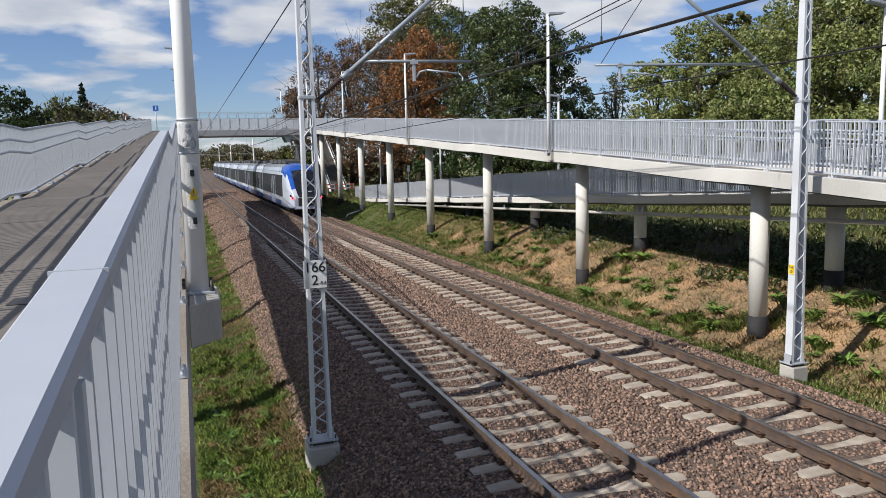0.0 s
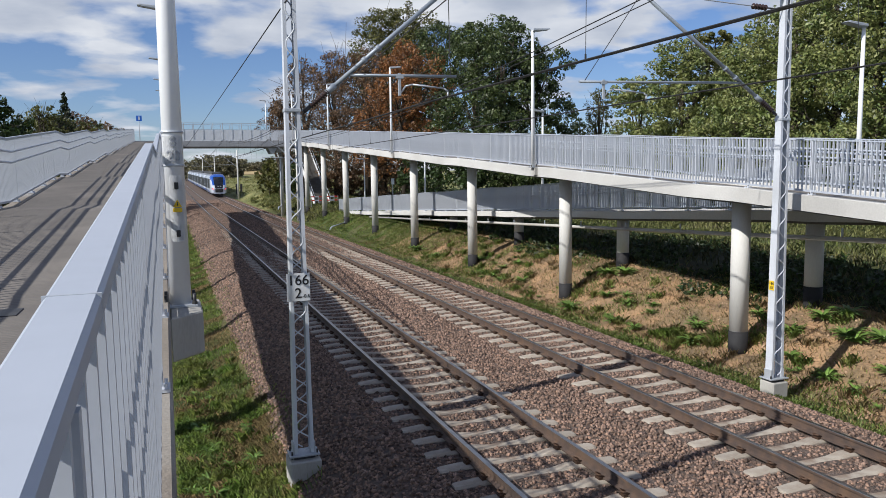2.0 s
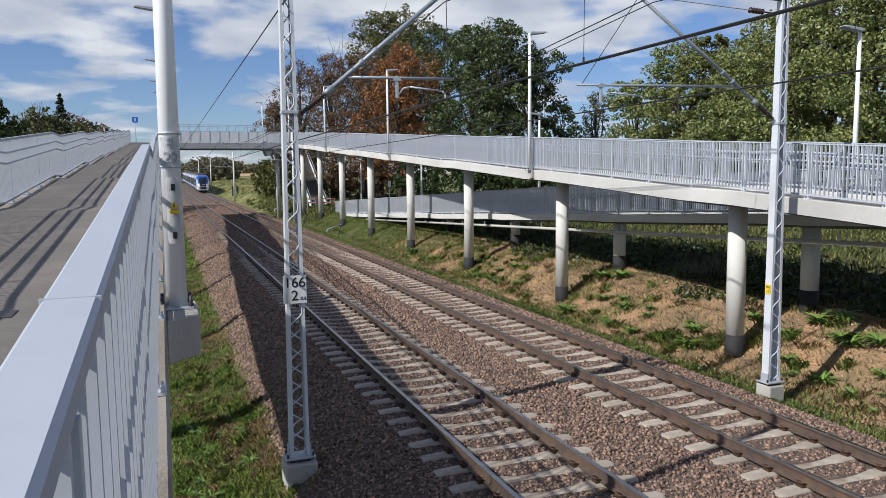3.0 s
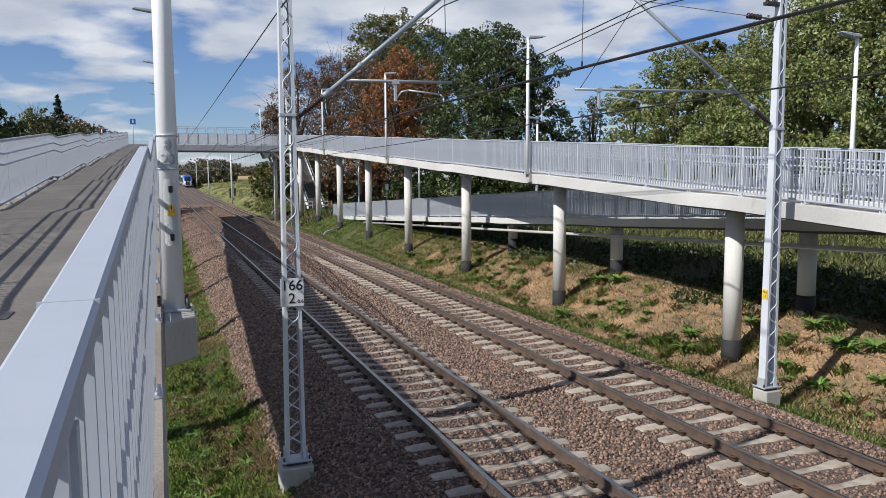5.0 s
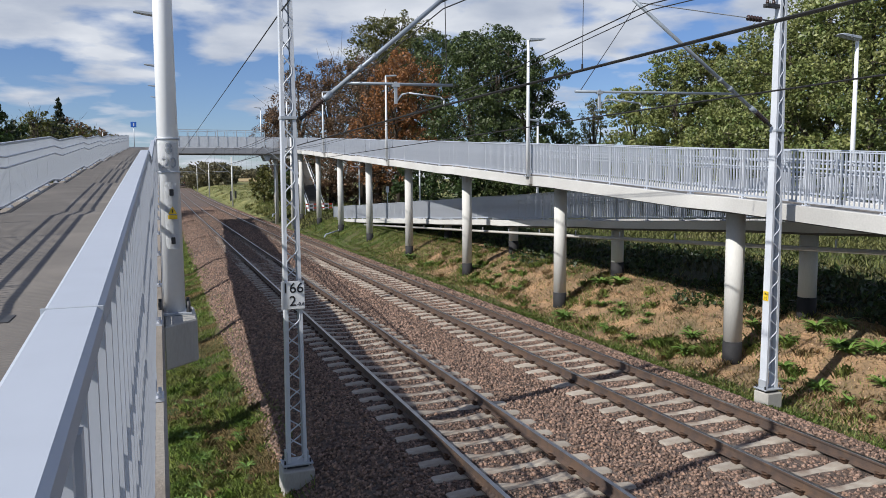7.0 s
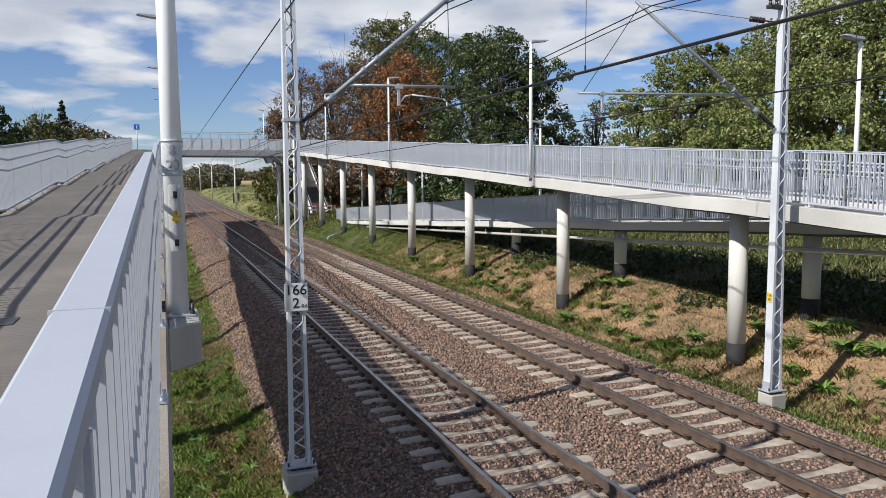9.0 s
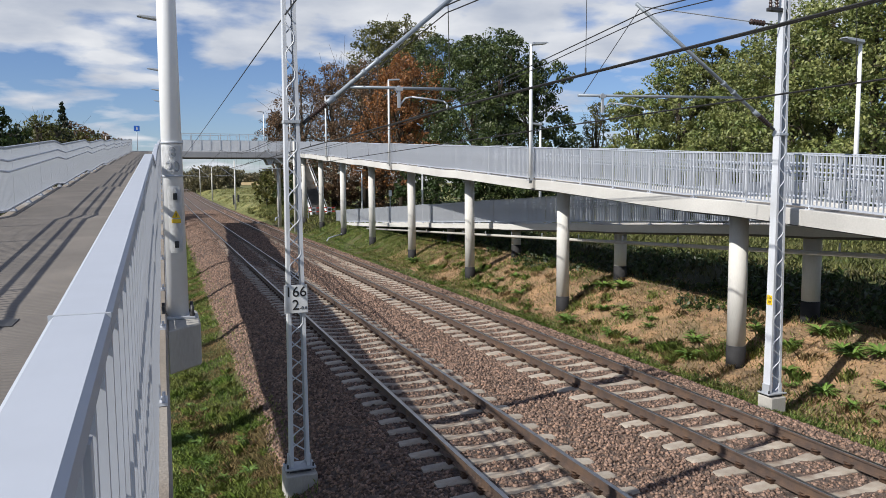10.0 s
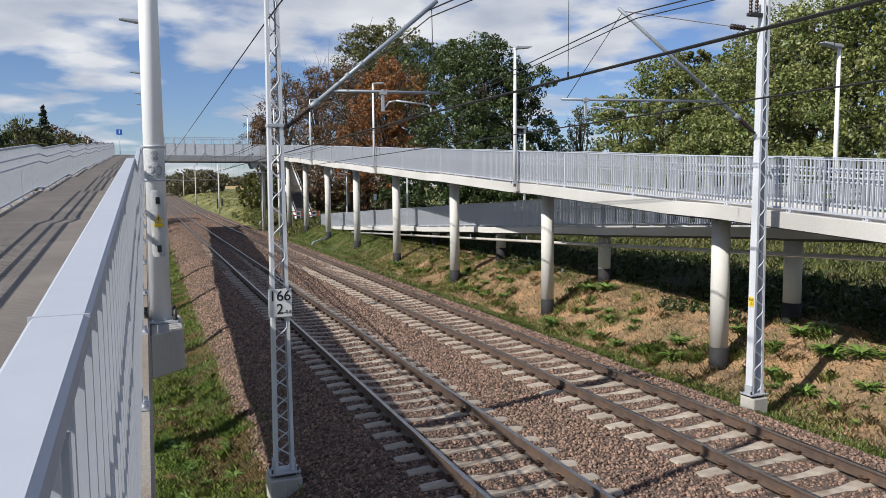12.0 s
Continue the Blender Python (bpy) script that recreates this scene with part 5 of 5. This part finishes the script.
def build_weed(x, y, r, seed, label, material=None):
    """A rosette of long arching leaves."""
    rng = np.random.default_rng(seed)
    n = int(16 + 130 * r)
    bm = bmesh.new()
    for i in range(n):
        a = rng.uniform(0, 2 * math.pi)
        L = r * rng.uniform(0.4, 1.15)
        e = rng.uniform(0.6, 1.5)
        w = L * rng.uniform(0.05, 0.085)
        d, sd = Vector((math.cos(a), math.sin(a), 0)), Vector((-math.sin(a), math.cos(a), 0))
        prev = None
        for k in range(5):
            f = k / 4
            p = d * (L * f * math.cos(e * (1 - 0.6 * f))) + Vector((0, 0, L * (math.sin(e) * f - 0.50 * f * f)))
            ww = w * (0.35 + 1.3 * f * (1 - f) * 2) if k < 4 else 0.002
            pair = (bm.verts.new(p - sd * ww + Vector((0, 0, ww * 0.35))), bm.verts.new(p), bm.verts.new(p + sd * ww + Vector((0, 0, ww * 0.35))))
            if prev:
                bm.faces.new((prev[0], prev[1], pair[1], pair[0]))
                bm.faces.new((prev[1], prev[2], pair[2], pair[1]))
            prev = pair
    ob = part("weed", bm, material or G_weed)
    ob.location = (x, y, ground_z(x, y) + 0.02)
    tagged(ob, label, "weed", "leafy weeds on the banks")


WEEDS = [(10.15, 5.3, 0.42), (10.45, 3.9, 0.5), (10.6, 3.0, 0.55), (10.3, 3.5, 0.45), (10.9, 5.0, 0.5), (9.5, 6.6, 0.4), (9.35, 7.9, 0.45), (8.65, 7.3, 0.45), (9.25, 4.4, 0.35), (9.0, 3.1, 0.4), (8.2, 13.2, 0.5), (9.6, 13.0, 0.4),
         (9.3, 24.5, 0.6), (8.6, 31.5, 0.6), (10.6, 14.6, 0.55), (11.0, 14.0, 0.55), (10.8, 2.2, 0.55), (9.6, 2.0, 0.4), (11.3, 4.6, 0.5), (8.3, 9.5, 0.4), (9.0, 18.5, 0.45), (9.8, 20.5, 0.4), (8.5, 11.0, 0.4),
         (-4.35, 0.6, 0.3), (-4.2, -0.6, 0.3), (-4.25, 1.9, 0.35), (-3.9, 0.3, 0.25), (-4.4, 3.6, 0.3), (-3.8, -2.6, 0.3), (-4.3, 2.8, 0.3), (-4.45, -1.6, 0.3)]
_r = random.Random(5)
WEEDS += [(_r.uniform(-4.65, -3.5), _r.uniform(-4.6, 7.0), _r.uniform(0.20, 0.34)) for _ in range(20)]
WEEDS += [(_r.uniform(-4.72, -4.1), _r.uniform(-3.5, 9.0), _r.uniform(0.12, 0.22)) for _ in range(40)]
WEEDS += [(_r.uniform(8.2, 11.2), _r.uniform(1.0, 34.0), _r.uniform(0.22, 0.42)) for _ in range(30)]
WEEDS += [(_r.uniform(7.7, 11.4), _r.uniform(0.5, 22.0), _r.uniform(0.10, 0.20)) for _ in range(60)]
for i, (x, y, r) in enumerate(WEEDS):
    build_weed(x, y, r if x > 0 else r * 0.75, 200 + i, "leafy green weed growing on the bank" if x > 0 else "leafy green weed in the grass verge")


# ---- the train ----
T_white = mat("train_white", (0.42, 0.46, 0.55), (0.38, 0.42, 0.51), 0.25, 0, 1, 20, grain=0.04)
T_blue = mat("train_blue", (0.012, 0.075, 0.36), (0.012, 0.065, 0.32), 0.22, 0, 1, 20, grain=0.04)
T_glass = mat("train_glass", (0.012, 0.014, 0.018), (0.02, 0.022, 0.026), 0.06, 0, 1, 10, grain=0.05)
T_navy = mat("train_navy", (0.030, 0.065, 0.24), (0.026, 0.058, 0.21), 0.3, 0, 1, 20, grain=0.04)
T_grey = mat("train_grey", (0.20, 0.22, 0.25), (0.16, 0.17, 0.2), 0.5, 0, 1, 20, grain=0.08)
T_band = mat("train_window_band", (0.022, 0.025, 0.032), (0.040, 0.044, 0.052), 0.5, 0, 1, 10, grain=0.1)
T_roof = mat("train_roof_gear", (0.045, 0.047, 0.052), (0.075, 0.078, 0.084), 0.7, 0, 2, 20)
T_red = bpy.data.materials.new("tail_light")
T_red.use_nodes = True
_b = T_red.node_tree.nodes["Principled BSDF"]
_b.inputs["Base Color"].default_value = (0.6, 0.02, 0.02, 1)
_b.inputs["Emission Color"].default_value, _b.inputs["Emission Strength"].default_value = (1.0, 0.08, 0.10, 1), 2.5
T_band.node_tree.nodes["Principled BSDF"].inputs["Specular IOR Level"].default_value = 0.03
CAR = 18.7
RING = [(0.85, 0.0), (1, 0.05), (1, 0.16), (1, 0.34), (1, 0.50), (0.99, 0.68), (0.96, 0.80), (0.86, 0.91), (0.62, 0.975), (0.3, 1.0), (0.0, 1.0)]
NOSE = [(0.0, 0.92, 0.60, 1.40), (0.14, 1.10, 0.54, 1.66), (0.52, 1.24, 0.50, 2.10), (1.05, 1.33, 0.48, 2.72), (1.85, 1.39, 0.46, 3.46), (2.9, 1.43, 0.45, 3.86), (4.2, 1.44, 0.45, 3.98)]


def car_shell(st, nose):
    bm = bmesh.new()
    rings = []
    for y, hw, z0, z1 in st:
        pts = [(u * hw, z0 + v * (z1 - z0)) for u, v in RING]
        full = [(-a, b) for a, b in pts[:-1]] + pts[::-1]
        rings.append([bm.verts.new((a, y, b)) for a, b in full])
    n = len(rings[0])
    for j, (a, b) in enumerate(zip(rings, rings[1:])):
        for i in range(n):
            k = i if i < 10 else (n - 2 - i)
            f = bm.faces.new((a[i], a[(i + 1) % n], b[(i + 1) % n], b[i]))
            m = 0
            if i == n - 1:
                m = 3
            elif nose and j < 6:
                if k >= 8 and j < 4:
                    m = 2
                elif (k >= 7 and j >= 2) or (k >= 6 and j >= 4):
                    m = 1
                elif k == 0:
                    m = 4
            else:
                m = 4 if k <= 1 else 3 if k >= 7 else 0
            f.material_index, f.smooth = m, k < 10
    bm.faces.new(rings[0][::-1]).material_index = 0
    bm.faces.new(rings[-1]).material_index = 3
    bmesh.ops.recalc_face_normals(bm, faces=bm.faces[:])
    return bm


def build_train():
    t = thing("train", (4.0, 48, 0), "white and blue electric express train with red tail lights", "train")
    for c in range(8):
        y0 = c * CAR
        if c == 0:
            st = NOSE + [(CAR - 0.3, 1.44, 0.45, 3.98)]
        elif c == 7:
            L = 8 * CAR
            st = [(y0 + 0.3, 1.44, 0.45, 3.98)] + [(L - a, b, z0, z1) for a, b, z0, z1 in NOSE[::-1]]
        else:
            st = [(y0 + 0.3, 1.44, 0.45, 3.98), (y0 + CAR - 0.3, 1.44, 0.45, 3.98)]
        car = part("carriage", car_shell(st, c == 0), [T_white, T_blue, T_glass, T_grey, T_navy], t)
        a, b = (y0 + (4.4 if c == 0 else 0.7)), (y0 + CAR - (4.4 if c == 7 else 0.7))
        doors = [a + (b - a) * f for f in ((0.30, 0.42) if c == 0 else (0.12, 0.88))]
        for s in (-1, 1):
            cuts = [a - (1.2 if c == 0 else 0.3)] + [v for d in doors for v in (d - 0.62, d - 0.5, d + 0.5, d + 0.62)] + [b + 0.3]
            for u, v in zip(cuts[::2], cuts[1::2]):
                x0, x1 = sorted((s * 1.40, s * 1.462))
                band = part("window_band", bbox(x0, x1, u, v, 1.36, 3.06, 0.004), T_band, car, "dark tinted window band")
            for d in doors:
                x0, x1 = sorted((s * 1.40, s * 1.468))
                for q in (-0.56, 0.56):
                    part("door_pillar", bbox(x0, x1, d + q - 0.05, d + q + 0.05, 0.62, 2.95, 0.008), T_white, car, "white pillar beside a sliding door")
        for k in range(4):
            q = y0 + 2.6 + k * 3.9 if c else y0 + 5.0 + k * 3.2
            part("roof_unit", bbox(-0.85, 0.85, q, q + 2.3, 3.96, 4.22 + 0.08 * (k % 2), 0.05), T_roof, t, "dark roof equipment box")
        if c < 7:
            part("gangway", bbox(-1.25, 1.25, y0 + CAR - 0.29, y0 + CAR + 0.29, 0.6, 3.75, 0.04), M_dark, t, "black gangway bellows")
        for q in ([y0 + 3.6] if c == 0 else [y0]) + ([y0 + CAR - 3.6] if c == 7 else []):
            bog = part("bogie", bbox(-1.12, 1.12, q - 1.5, q + 1.5, 0.30, 0.62, 0.04), M_dark, t, "dark bogie frame")
            for wy in (q - 1.2, q + 1.2):
                for s in (-1, 1):
                    bm = bmesh.new()
                    tube(bm, (s * 0.69, wy, 0.425), (s * 0.82, wy, 0.425), 0.42, n=20)
                    part("wheel", bm, M_clip, bog)
    # nose details
    part("coupler_bay", bbox(-0.76, 0.76, -0.05, 0.3, 0.64, 1.43, 0.14), M_black, t, "black coupler opening")
    bm = bmesh.new()
    tube(bm, (0, -0.14, 0.92), (0, 0.1, 0.92), 0.16, n=12)
    part("coupler", bm, M_dark, t)
    part("chin_bar", bbox(-0.95, 0.95, -0.05, 0.2, 0.48, 0.62, 0.03), T_white, t, "white bumper bar under the nose")
    for s in (-1, 1):
        bm = bmesh.new()
        v = [bm.verts.new((s * a, y, z)) for a, y, z in ((0.93, 0.03, 1.20), (1.12, 0.13, 1.28), (1.25, 0.50, 1.52), (1.20, 0.36, 1.62), (1.02, 0.06, 1.40))]
        bm.faces.new(v)
        bmesh.ops.recalc_face_normals(bm, faces=bm.faces[:])
        bmesh.ops.solidify(bm, geom=bm.faces[:], thickness=0.03)
        lamp = part("lamp_cluster", bm, T_glass, t, "dark slanted lamp cluster")
        bm = bmesh.new()
        tube(bm, (s * 1.02, 0.0, 1.29), (s * 1.02, 0.10, 1.29), 0.06, n=12)
        tube(bm, (s * 1.15, 0.14, 1.39), (s * 1.15, 0.28, 1.39), 0.055, n=12)
        part("tail_light", bm, T_red, lamp, "lit red tail light")
    for s in (-0.25, 0.15):
        part("front_marking", bbox(s, s + 0.3, 0.20, 0.23, 1.78, 1.86, 0.002), M_plate, t)
    bm = bmesh.new()
    path_tube(bm, [(0, 40, 4.1), (0.0, 41.2, 4.75), (0, 40.3, 5.35)], 0.03, 6)
    box(bm, -0.8, 0.8, 40.2, 40.4, 5.33, 5.38)
    part("pantograph", bm, M_dark, t)
    return t


train = build_train()


def motions():
    rows = []
    for i in range(25):
        t = 0.5 * i
        y = 48 + 41.0 * t
        rise = math.degrees(math.atan((track_z(y + 120) - track_z(y)) / 120))
        rows.append((t, pose(4.0, y, track_z(y), rise)))
    walk(train, rows)


motions()
